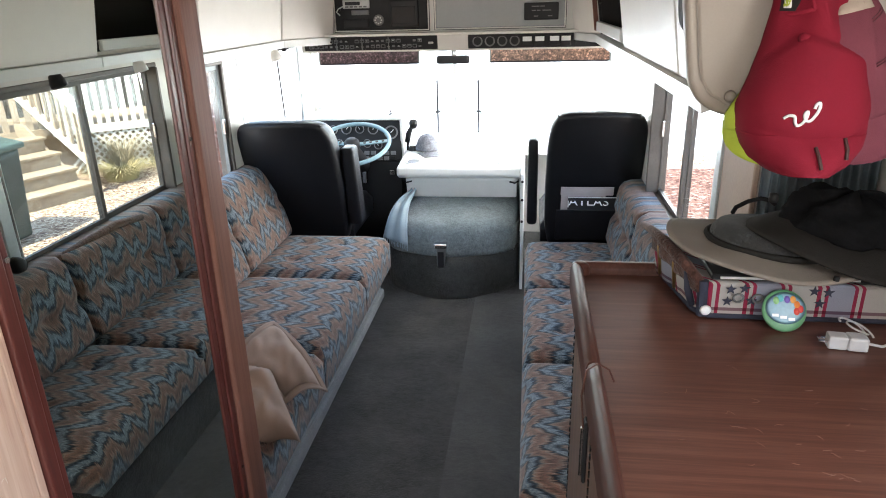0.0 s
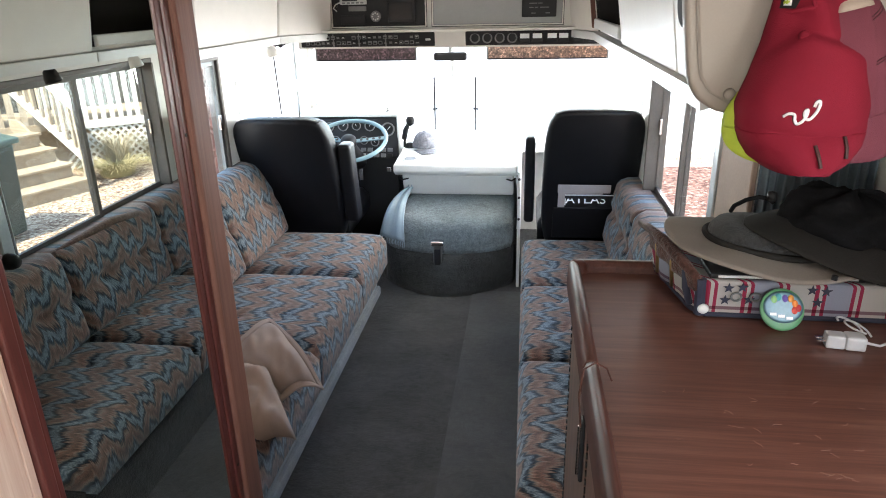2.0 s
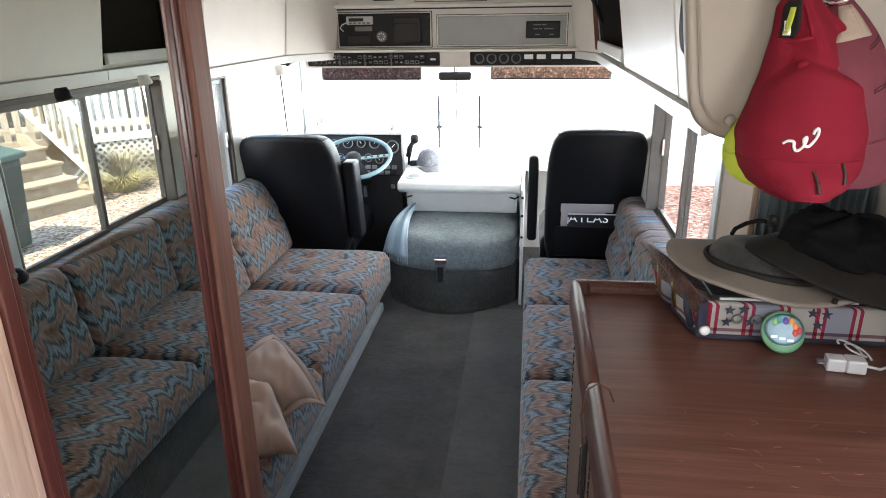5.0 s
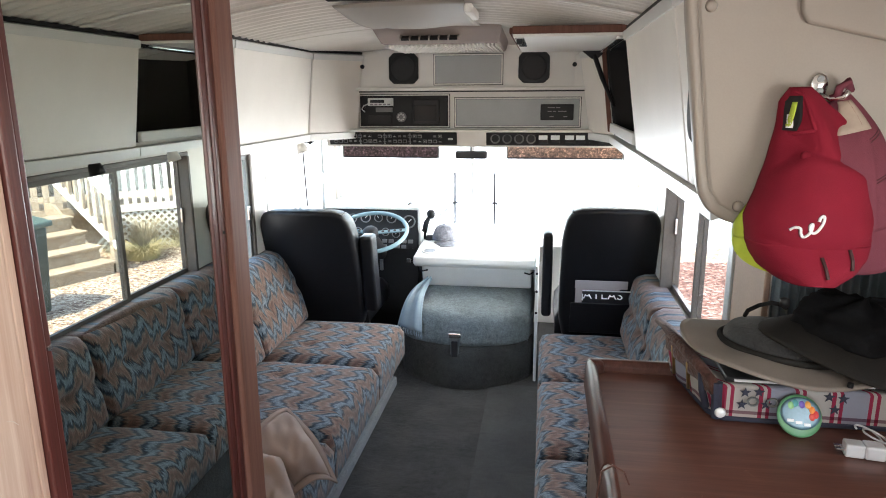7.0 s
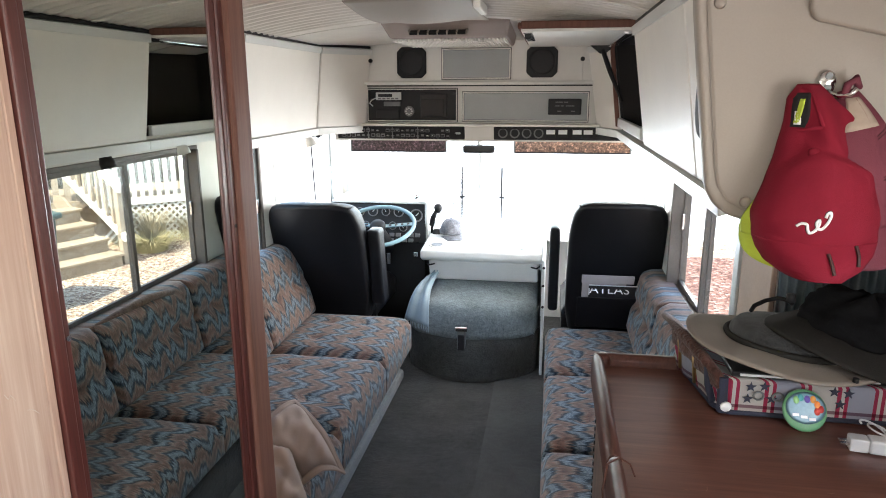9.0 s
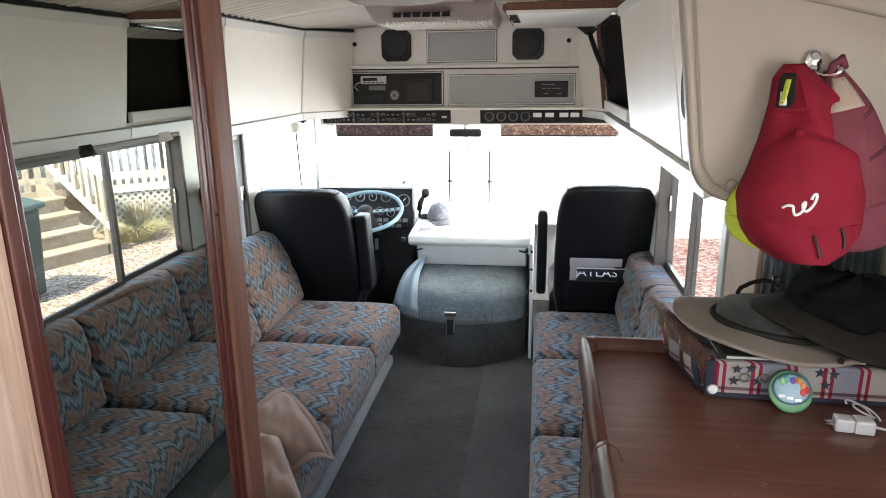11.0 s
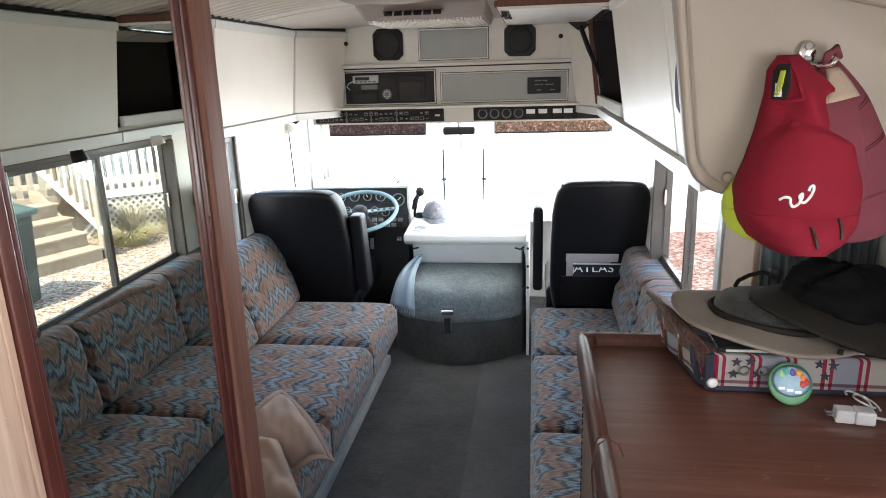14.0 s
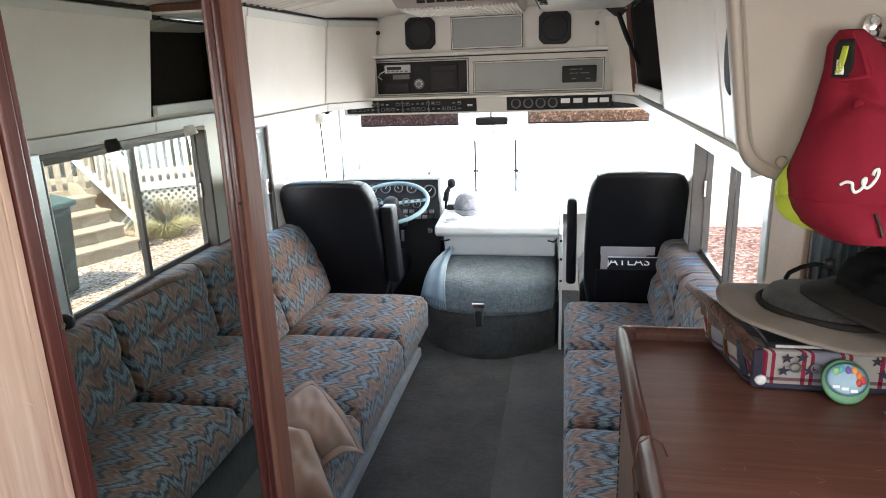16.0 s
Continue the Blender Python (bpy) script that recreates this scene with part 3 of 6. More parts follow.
# switch and gauge strips over the windscreen
sw = thing("switch_strip", "long dark strip of rocker switches over the windscreen", "switch panel", (-0.75, 3.29, 1.34))
part("strip", prism([(3.280, 1.372), (3.296, 1.372), (3.312, 1.308), (3.296, 1.308)], "x", -1.085, -0.43, 0.003, 1), BLACK2, sw)
rng = random.Random(4)
for i in range(22):
    x = -1.06 + i * 0.0255
    for r, z in enumerate((1.352, 1.327)):
        if rng.random() < 0.12:
            continue
        y = 3.283 + (1.372 - z) * 0.25
        key = part("rocker_switch", box((x, y - 0.007, z - 0.0085), (x + 0.020, y + 0.004, z + 0.0085), 0.002, 1), MIDG if (i // 3 + r) % 2 else BLACK, sw)
        part("rocker", box((x + 0.003, y - 0.010, z - 0.005), (x + 0.017, y - 0.006, z + (0.001 if rng.random() < 0.5 else 0.005)), 0.001, 1), BLACK if (i // 3 + r) % 2 else MIDG, key)
        if rng.random() < 0.25:
            part("mark", box((x + 0.006, y - 0.0112, z - 0.001), (x + 0.013, y - 0.0098, z + 0.002)), PALEG, key)
for x in (-0.92, -0.795, -0.665):
    part("divider", box((x - 0.002, 3.276, 1.312), (x + 0.001, 3.30, 1.368)), MIDG, sw)
part("emblem", box((-0.475, 3.284, 1.334), (-0.450, 3.296, 1.344), 0.003), PALEG, sw)
ga = thing("gauge_strip", "dark strip with round gauges and square white meters", "gauge panel", (0.03, 3.29, 1.34))
part("strip", prism([(3.280, 1.372), (3.296, 1.372), (3.312, 1.308), (3.296, 1.308)], "x", -0.285, 0.355, 0.003, 1), BLACK2, ga)
LITE = plain("white_meter_face", (0.85, 0.87, 0.88), 0.4, vary=0.04, bump=0)
for i in range(4):
    cx = -0.240 + i * 0.058
    g = part("gauge", lathe([(0.024, 0), (0.024, 0.008), (0.020, 0.009), (0.018, 0.005), (0.0, 0.005)], 20, m=Matrix.Translation((cx, 3.291, 1.341)) @ Matrix.Rotation(radians(90), 4, "X")), [MIDG], ga, "round gauge with grey bezel", True)
    part("dial_face", cyl((cx, 3.2865, 1.341), (cx, 3.2845, 1.341), 0.017, n=18), BLACK, g)
for cx in (-0.008, 0.050, 0.118, 0.170, 0.238, 0.300):
    m_ = part("meter", box((cx - 0.024, 3.281, 1.318), (cx + 0.024, 3.298, 1.362), 0.003, 1), BLACK, ga, "square meter with white face")
    part("face", box((cx - 0.021, 3.278, 1.338), (cx + 0.021, 3.282, 1.359), 0.001, 1), LITE, m_)

# tinted sun visors
for x0, x1, tint, lab in ((-1.06, -0.552, (0.11, 0.07, 0.085), "dark purple tinted sun visor folded down over the windscreen"), (-0.188, 0.39, (0.26, 0.15, 0.11), "brown tinted sun visor folded down over the windscreen")):
    net = Net("visor_tint")
    ns = net.noise(net.coords((1, 1, 1)), 95.0, 5, 0.75)
    net.wire(net.ramp(ns, [(0.40, tuple(c * 0.25 for c in tint)), (0.55, tint), (0.68, tuple(min(1, c * 4) for c in tint))]), net.b.inputs["Base Color"])
    vis = thing("sun_visor", lab, "sun visor", ((x0 + x1) / 2, 3.45, 1.26), group="sun visors")
    part("shade", box((x0, 3.446, 1.236), (x1, 3.456, 1.300), 0.002, 1), net.set(0.35), vis)
    part("edge", box((x0, 3.443, 1.229), (x1, 3.459, 1.237), 0.003, 1), BLACK2, vis)
    for x in (x0 - 0.006, x1):
        part("bracket", box((x, 3.443, 1.229), (x + 0.008, 3.459, 1.31), 0.002, 1), DARKALU, vis)

rv = thing("rear_view_mirror", "dark rear-view mirror on a short stem", "mirror", (-0.38, 3.55, 1.24))
part("housing", box((-0.466, 3.49, 1.222), (-0.296, 3.515, 1.264), 0.011), BLACK2, rv)
part("stem", cyl((-0.385, 3.51, 1.255), (-0.385, 3.56, 1.345), 0.006, n=10), DARKALU, rv)


# ---- side cabinets ----
def slanted_door(parent, x_low, x_top, y0, y1, z0, z1, mat=WHITE, thick=0.018, name="door", y1_shift=0.0, out=1):
    """A flat cabinet door that leans in at its top, with a pale rail along the top."""
    o = [(x_low, z0), (x_top, z1), (x_top - out * thick, z1), (x_low - out * thick, z0)]
    bm = prism(o, "y", y0 + 0.002, y1 - 0.002, 0.0035, 1)
    if y1_shift:
        for v in bm.verts:
            k = (v.co.y - y0) / (y1 - y0)
            v.co.x += y1_shift * k
    return part(name, bm, mat, parent)


TRIMW = plain("pale_rail", (0.70, 0.72, 0.71), 0.35, vary=0.04, bump=0.03)


def cabinet(name, label, y0, y1, side, parts_mat=WHITE, shift=0.0, door=True):
    """One overhead locker on the left (side -1) or right (side 1) wall."""
    xl, xt = (-1.113, -1.075) if side < 0 else (0.293, 0.238)
    xw = XL + 0.002 if side < 0 else XR - 0.002
    out = 1 if side < 0 else -1
    c = thing(name, label, "cabinet", (xw, (y0 + y1) / 2, 1.36), group="overhead lockers")
    a, b = sorted((xw, xl - out * 0.02))
    part("floor_panel", box((a, y0, 1.372), (b, y1, 1.388)), WHITE, c)
    part("back_panel", box((min(xw, xw + out * 0.012), y0, 1.388), (max(xw, xw + out * 0.012), y1, 1.735)), WHITE, c)
    for y in (y0, y1 - 0.012):
        o = [(xw, 1.388), (xl - out * 0.02, 1.388), (xt - out * 0.02, 1.735), (xw, 1.735)]
        part("side_panel", prism(o, "y", y, y + 0.012), parts_mat, c)
    if door:
        d = slanted_door(c, xl, xt, y0, y1, 1.375, 1.742, out=out, y1_shift=shift)
        o = [(xt + out * 0.002, 1.716), (xt + out * 0.006, 1.742), (xt - out * 0.01, 1.748), (xt - out * 0.012, 1.716)]
        bm = prism(o, "y", y0 + 0.002, y1 - 0.002)
        for v in bm.verts:
            v.co.x += shift * (v.co.y - y0) / (y1 - y0)
        part("top_rail", bm, TRIMW, d, "pale aluminium top rail")
    # Black strip drawn as the dark gap line beside the door.
    o = [(xl - out * 0.012, 1.372), (xt - out * 0.010, 1.752), (xt - out * 0.028, 1.752), (xl - out * 0.028, 1.372)]
    bm = prism(o, "y", y1 - 0.004, y1 + 0.010)
    for v in bm.verts:
        v.co.x += shift
    part("gap_line", bm, BLACK, c, "black strip drawn as the dark gap between the lockers")
    # Shadow where locker meets ceiling, put in as a dark strip.
    bm = prism([(xt - out * 0.004, 1.749), (xt - out * 0.004, 1.759), (xt - out * 0.03, 1.766), (xt - out * 0.03, 1.749)], "y", y0, y1)
    for v in bm.verts:
        v.co.x += shift * (v.co.y - y0) / (y1 - y0)
    part("ceiling_shade", bm, BLACK2, c, "dark strip painted for the shadow between locker and ceiling")
    o = [(xl + out * 0.008, 1.340), (xl + out * 0.012, 1.372), (xl - out * 0.03, 1.376), (xl - out * 0.03, 1.352)]
    bm = prism(o, "y", y0, y1)
    for v in bm.verts:
        v.co.x += shift * (v.co.y - y0) / (y1 - y0)
    part("bottom_rail", bm, TRIMW, c, "pale rail under the locker")
    return c


cabinet("overhead_locker", "closed cream overhead locker with a flat door", 1.19, 2.255, -1)
cabinet("overhead_locker", "closed cream overhead locker with a flat door", 2.262, 3.06, -1)
cabinet("overhead_locker", "closed cream overhead locker angled towards the cab", 3.066, 3.31, -1, shift=0.175)
cabinet("overhead_locker", "closed cream overhead locker with a flat door", 1.16, 1.392, 1)
cabinet("overhead_locker", "closed cream overhead locker with a flat door", 1.398, 2.222, 1)
# Near-black sheets over the white panels paint the opening's shaded inside.
DARKIN = plain("near_black_panel", (0.018, 0.016, 0.016), 0.8, vary=0.2)
op = cabinet("overhead_locker", "open overhead locker with blackened inside and raised door", 2.228, 3.055, 1, DARKIN, door=False)
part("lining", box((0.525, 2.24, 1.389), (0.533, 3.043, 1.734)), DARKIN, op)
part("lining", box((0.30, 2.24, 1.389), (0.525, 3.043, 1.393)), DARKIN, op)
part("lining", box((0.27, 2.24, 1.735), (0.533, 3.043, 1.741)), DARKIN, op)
part("face_rail", box((0.281, 2.24, 1.39), (0.299, 3.043, 1.428), 0.003, 1), TRIMW, op, "pale lower face rail")
lid = part("raised_door", box((-0.112, 2.235, 1.733), (0.245, 3.045, 1.750), 0.004), [WHITE], op, "cream locker door swung up under the ceiling")
part("edge_strip", box((-0.113, 2.226, 1.742), (0.245, 2.236, 1.766), 0.003, 1), POSTWOOD, lid, "brown edge strip")
part("edge_strip", box((-0.122, 2.226, 1.742), (-0.112, 3.045, 1.762), 0.003, 1), POSTWOOD, lid, "brown edge strip")
part("catch", box((-0.100, 2.245, 1.712), (-0.080, 2.275, 1.732), 0.003), BLACK, lid, "black door catch")
part("catch_plate", box((-0.105, 2.24, 1.727), (-0.075, 2.60, 1.7335), 0.002, 1), CHROME, lid, "perforated metal plate")
for i in range(3):
    part("hole", cyl((-0.090, 2.31 + i * 0.09, 1.7275), (-0.090, 2.31 + i * 0.09, 1.7235), 0.010, n=10), BLACK, lid)
part("hinge", box((0.215, 2.26, 1.722), (0.243, 3.03, 1.733), 0.002, 1), CHROME, lid, "long hinge under the raised door")
part("divider_edge", prism([(0.293, 1.39), (0.250, 1.735), (0.232, 1.735), (0.275, 1.39)], "y", 3.030, 3.048, 0.002, 1), POSTWOOD, op, "brown divider edge")
part("bracket", prism([(0.13, 1.748), (0.262, 1.748), (0.215, 1.70), (0.19, 1.70)], "y", 3.00, 3.03, 0.003, 1), BLACK, op, "black stay bracket")
part("stay", tube([(0.20, 3.005, 1.715), (0.235, 2.98, 1.62), (0.285, 2.93, 1.50)], [0.010, 0.010, 0.006], 8), BLACK, op, "black lid stay")
cabinet("overhead_locker", "closed cream overhead locker angled towards the cab", 3.06, 3.305, 1, shift=-0.085)

# small swivel reading lamps under the lockers
for x, y, sgn, sm, word in ((0.42, 2.15, 1, BLACK2, "dark"), (0.42, 2.66, 1, TRIMW, "pale"), (-1.18, 3.12, -1, WHITE, "white")):
    lm = thing("reading_lamp", "small " + word + " swivel reading lamp under the locker", "lamp", (x, y, 1.34), group="reading lamps")
    part("base_plate", cyl((x, y, 1.372), (x, y, 1.362), 0.022, n=18), DARKALU, lm)
    part("neck", cyl((x, y, 1.362), (x - sgn * 0.01, y - 0.01, 1.33), 0.006, n=10), DARKALU, lm)
    part("shade", lathe([(0.010, 0.018), (0.020, 0.010), (0.026, -0.010), (0.028, -0.030), (0.025, -0.030), (0.018, -0.005), (0.0, -0.004)], 20, m=Matrix.Translation((x - sgn * 0.012, y - 0.012, 1.312)) @ Matrix.Rotation(radians(18 * sgn), 4, "Y")), sm, lm, smooth=True)

# ---- ceiling fittings ----
ac = thing("ceiling_vent", "beige ceiling air vent with a slotted grille", "air vent", (-0.45, 2.8, 1.76))
o = [(2.63, 1.803), (2.60, 1.838), (3.20, 1.82), (3.18, 1.744), (2.725, 1.753)]
hs = prism(o, "x", -0.67, -0.185, 0.012, 2)
for v in hs.verts:
    if v.co.z > 1.80:
        v.co.x = -0.43 + (v.co.x + 0.43) * 1.05
ACB = plain("brown_beige_plastic", (0.33, 0.275, 0.25), 0.5, vary=0.05)
part("housing", hs, ACB, ac)
# louvred outlet in the sloping front face
part("outlet", move(box((-0.115, -0.004, -0.034), (0.115, 0.004, 0.034)), Matrix.Translation((-0.455, 2.676, 1.777)) @ Matrix.Rotation(radians(-66), 4, "X")), BLACK, ac, "dark louvred outlet")
for i in range(7):
    part("fin", move(box((-0.118 + i * 0.038, -0.010, -0.036), (-0.112 + i * 0.038, 0.004, 0.036)), Matrix.Translation((-0.455, 2.676, 1.777)) @ Matrix.Rotation(radians(-66), 4, "X")), MOULD, ac)
part("fin", move(box((-0.118, -0.010, -0.002), (0.118, 0.004, 0.002)), Matrix.Translation((-0.455, 2.676, 1.777)) @ Matrix.Rotation(radians(-66), 4, "X")), MOULD, ac)
for i in range(30):
    part("slat", box((-0.655 + i * 0.0155, 2.74, 1.741), (-0.648 + i * 0.0155, 3.15, 1.752)), WHITE, ac)

hatch = thing("roof_hatch_shade", "sagging beige fabric shade over the roof hatch", "shade", (-0.4, 2.0, 1.84))


def sag(u, v):
    x = -0.645 + 0.40 * u
    y = 2.03 + 0.50 * v
    return (x, y, roof_z(x, y) - 0.016 - 0.030 * math.sin(math.pi * u) * math.sin(math.pi * min(1, v * 1.1)) ** 1.0 - 0.012 * math.sin(math.pi * v))


part("cloth", sheet(20, 16, sag, 0.004), MOULD, hatch, "beige vinyl cloth", True)
part("end_rail", box((-0.245, 2.03, roof_z(-0.19, 2.5) - 0.030), (-0.222, 2.24, roof_z(-0.19, 2.5) - 0.001), 0.006), WHITE, hatch, "pale end rail")
# Solid black strip that paints the darkness of the slot.
part("slot_strip", box((-0.66, 2.005, roof_z(-0.4, 2.0) - 0.018), (-0.22, 2.028, roof_z(-0.4, 2.0) - 0.001), 0.005), BLACK2, hatch, "black strip drawn for the dark slot")

# ---- mirror closet ----
setting("closet_side", box((XL + 0.002, -0.5, 0.0), (-0.61, 1.18, 1.74)), OAK, "wardrobe carcass in oak laminate")
panel = thing("oak_panel", "scratched pale oak veneer wardrobe panel beside the mirror", "panel", (-0.595, 0.1, 0.0))
part("veneer_board", box((-0.609, -0.45, 0.0), (-0.580, 0.610, 1.80), 0.001, 1), OAK, panel)
part("edge_strip", box((-0.609, 0.6105, 0.0), (-0.5795, 0.623, 1.80), 0.0015, 1), OAK, panel, "narrow oak edging strip")
SCR = plain("bare_scratch", (0.62, 0.52, 0.45), 0.8, vary=0.1, bump=0)
sr = random.Random(21)
for k in range(22):
    y, z = sr.uniform(0.46, 0.60), sr.uniform(0.75, 1.32)
    q = [Vector((-0.5800, y, z))]
    for j in range(3):
        q.append(q[-1] + Vector((0, sr.uniform(0.001, 0.007), sr.uniform(-0.012, 0.004))))
    part("scratch", tube(q, [0.0002, 0.0006, 0.0006, 0.0002], 5), SCR, panel, "pale scratch in the veneer")
md = thing("mirror_door", "tall mirrored wardrobe door in a red-brown wood frame", "mirror", (MX, 0.85, 0.0))
part("mirror_glass", box((MX - 0.006, 0.640, 0.05), (MX, 1.085, 1.80)), MIRROR, md, "clear silvered mirror")
part("near_stile", box((-0.606, 0.6240, 0.0), (-0.573, 0.6435, 1.80), 0.003, 2), REDWOOD, md, "red-brown wooden stile")
part("near_bead", box((-0.606, 0.644, 0.0), (-0.577, 0.657, 1.80), 0.004, 3), REDWOOD, md, "glossy red-stained bead")
part("far_bead", box((-0.606, 1.073, 0.0), (-0.580, 1.094, 1.80), 0.004, 3), REDWOOD, md, "red-stained bead")
part("far_bead", box((-0.606, 1.0945, 0.0), (-0.576, 1.114, 1.80), 0.004, 3), REDWOOD, md, "red-stained bead")
part("far_stile", box((-0.608, 1.1145, 0.0), (-0.568, 1.186, 1.80), 0.008, 3), POSTWOOD, md, "brown wooden stile")
for z in (1.31, 0.62):
    part("screw", cyl((-0.577, 1.103, z), (-0.5745, 1.103, z), 0.0035, n=10), BLACK, md)
part("screw", cyl((-0.578, 0.6505, 1.262), (-0.575, 0.6505, 1.262), 0.004, n=10), CHROME, md)


# ---- sofas ----
DARKBLUE = plain("button_fabric", (0.06, 0.075, 0.10), 0.9, vary=0.2)
def sofa(name, label, seat_front, seat_back, back_top, wall, cuts, out, base_x):
    """A built-in bench: seat cushions, leaning back cushions, carpeted base."""
    s = thing(name, label, "sofa", ((seat_front + wall) / 2, (cuts[0] + cuts[-1]) / 2, 0))
    a, b = sorted((base_x, wall))
    low = 0.19 if out > 0 else 0.232
    part("base", box((a, cuts[0], 0.0), (b, cuts[-1], low + 0.008), 0.004, 1), CARPET if out < 0 else BASEC, s, "carpeted plinth")
    for y0, y1 in zip(cuts, cuts[1:]):
        a, b = sorted((seat_front, seat_back + (-0.06 if out > 0 else 0.06)))
        tf = []
        for k in (0.3, 0.7):
            for xx in (0.33, 0.66):
                tf.append((a + (b - a) * xx, y0 + (y1 - y0) * k, 0.021, 0.030))
        part("seat_cushion", cushion((a, y0 + 0.003, low), (b, y1 - 0.003, 0.366), 0.055, 0.016, tf, 26, 30), SEATF if out > 0 else SEATR, s, "", True)
        for tx, ty, _, _ in tf:
            part("button", lathe([(0.0, 0.004), (0.007, 0.003), (0.010, 0.0), (0.0, -0.002)], 12, m=Matrix.Translation((tx, ty, 0.3615))), DARKBLUE, s, "sunken covered button", True)
        # back cushion: built flat, then stood up against the wall
        hgt, thk = (0.40, 0.12) if out > 0 else (0.340, 0.11)
        tf = [((y0 + y1) / 2 + q * (y1 - y0) * 0.22, hgt / 2, 0.022, 0.035) for q in (-1, 1)]
        L = y1 - y0
        bm = cushion((y0 + 0.004, 0.0, 0.0), (y1 - 0.004, hgt, thk), 0.042, 0.008, tf, 40, 34, ends=0.35)
        for v in bm.verts:
            along, up, d = v.co
            d -= (0.010 if out > 0 else 0.018) * math.exp(-((up - hgt / 2) / 0.028) ** 2) * (1 if d > 0.05 else 0)
            d -= (0.045 if out > 0 else 0.0) * (up / hgt) ** 2 * (1 if d > 0.05 else 0)
            lean_x = (back_top - seat_back) * up / hgt
            v.co = (seat_back + lean_x + out * (d - thk) + out * thk * 0.0, along, 0.36 + up)
        bmesh.ops.recalc_face_normals(bm, faces=bm.faces)
        part("back_cushion", bm, BACKF, s, "", True)
    return s


sofa("sofa", "built-in sofa in blue and rust flame-stitch fabric by the driver side", -0.715, -1.235, -1.325, XL + 0.01, [1.19, 1.40, 2.06, 2.72, 3.29], 1, -0.78)
sofa("sofa", "built-in sofa in blue and rust flame-stitch fabric behind the passenger seat", 0.0, 0.395, 0.455, XR - 0.01, [1.402, 2.055, 2.68, 3.26], -1, 0.035)


# ---- cab seats ----
def cab_seat(name, label, cx, y, arms, tall=1.0, w=0.235):
    s = thing(name, label, "seat", (cx, y + 0.25, 0))
    # rounded outline of the backrest
    prof = [(-w * 0.9, 0.30), (-w, 0.42), (-w, 0.60), (-w * 0.985, 0.80), (-w * 0.95, 0.90), (-w * 0.88, 0.955), (-w * 0.74, 0.982), (-w * 0.45, 0.99), (0, 0.992)]
    pts = prof + [(-x, z) for x, z in prof[-2::-1]]
    bm = prism([(cx + x, 0.3 + (z - 0.3) * tall) for x, z in pts], "y", y, y + 0.13, 0.028, 4)
    for v in bm.verts:
        v.co.y += -(v.co.z - 0.30) * 0.36 + 0.05 * ((v.co.x - cx) / w) ** 2
    part("backrest", bm, VINYL, s, "black vinyl seat back", True)
    part("seat", cushion((cx - 0.25, y + 0.10, 0.30), (cx + 0.25, y + 0.60, 0.44), 0.05, 0.02), VINYL, s, "", True)
    part("pedestal", box((cx - 0.16, y + 0.18, 0.0), (cx + 0.16, y + 0.5, 0.30), 0.02), BLACK, s)
    for ax, aw, zt, zb, yo in arms:
        b = box((ax - aw, y - 0.17 + yo, zb), (ax + aw, y - 0.05 + yo, zt), 0.018, 3)
        for v in b.verts:
            v.co.y += -(v.co.z - 0.30) * 0.2 + 0.1
        part("armrest", b, VINYL, s, "black armrest folded upright", True)
    return s


ds = cab_seat("driver_seat", "black vinyl driver seat with upright folded armrest", -1.202, 3.34, [(-0.912, 0.036, 0.835, 0.40, 0.10)], 1.0, 0.256)
ps = cab_seat("passenger_seat", "black vinyl passenger seat with a map pocket", 0.330, 3.32, [(0.032, 0.025, 0.885, 0.42, 0.10)], 1.07)
# map pocket, folded paper and atlas
PAPER = plain("folded_paper", (0.42, 0.37, 0.36), 0.8, vary=0.1, bump=0.1)
COVER = plain("atlas_cover", (0.03, 0.03, 0.035), 0.35, vary=0.2, bump=0)


def leaf(z0, z1, off, thick):
    """A slip that lies along the leaning seat back, off metres in front of it."""
    return [(3.32 - (z - 0.3) * 0.36 - q, z) for z, q in ((z0, off), (z1, off), (z1, off + thick), (z0, off + thick))]


pk = part("pocket", prism(leaf(0.36, 0.540, 0.008, 0.010), "x", 0.15, 0.50, 0.004, 1), VINYL, ps, "stretchy black map pocket")
pap = thing("folded_map", "folded cream road map in the seat pocket", "map", (0.33, 3.24, 0.5))
part("sheet", prism(leaf(0.42, 0.644, -0.006, 0.007), "x", 0.172, 0.385, 0.002, 1), PAPER, pap)
part("fold", prism(leaf(0.620, 0.666, 0.0015, 0.006), "x", 0.168, 0.420, 0.0025, 2), PAPER, pap)
at = thing("road_atlas", "dark road atlas with white title in the seat pocket", "book", (0.36, 3.23, 0.5))
part("cover", prism(leaf(0.42, 0.612, 0.003, 0.004), "x", 0.205, 0.470, 0.001, 1), COVER, at)
text_part("ATLAS", 0.060, Matrix.Translation((0.305, 3.32 - 0.286 * 0.36 - 0.0092, 0.584)) @ Matrix.Rotation(radians(90 - 19.8), 4, "X") @ Matrix.Diagonal((1.12, 0.95, 1, 1)), LITE, at)
part("edge", prism(leaf(0.606, 0.612, 0.0068, 0.0012), "x", 0.205, 0.470), LITE, at)
part("edge", prism(leaf(0.552, 0.590, 0.0068, 0.0012), "x", 0.205, 0.210), LITE, at)


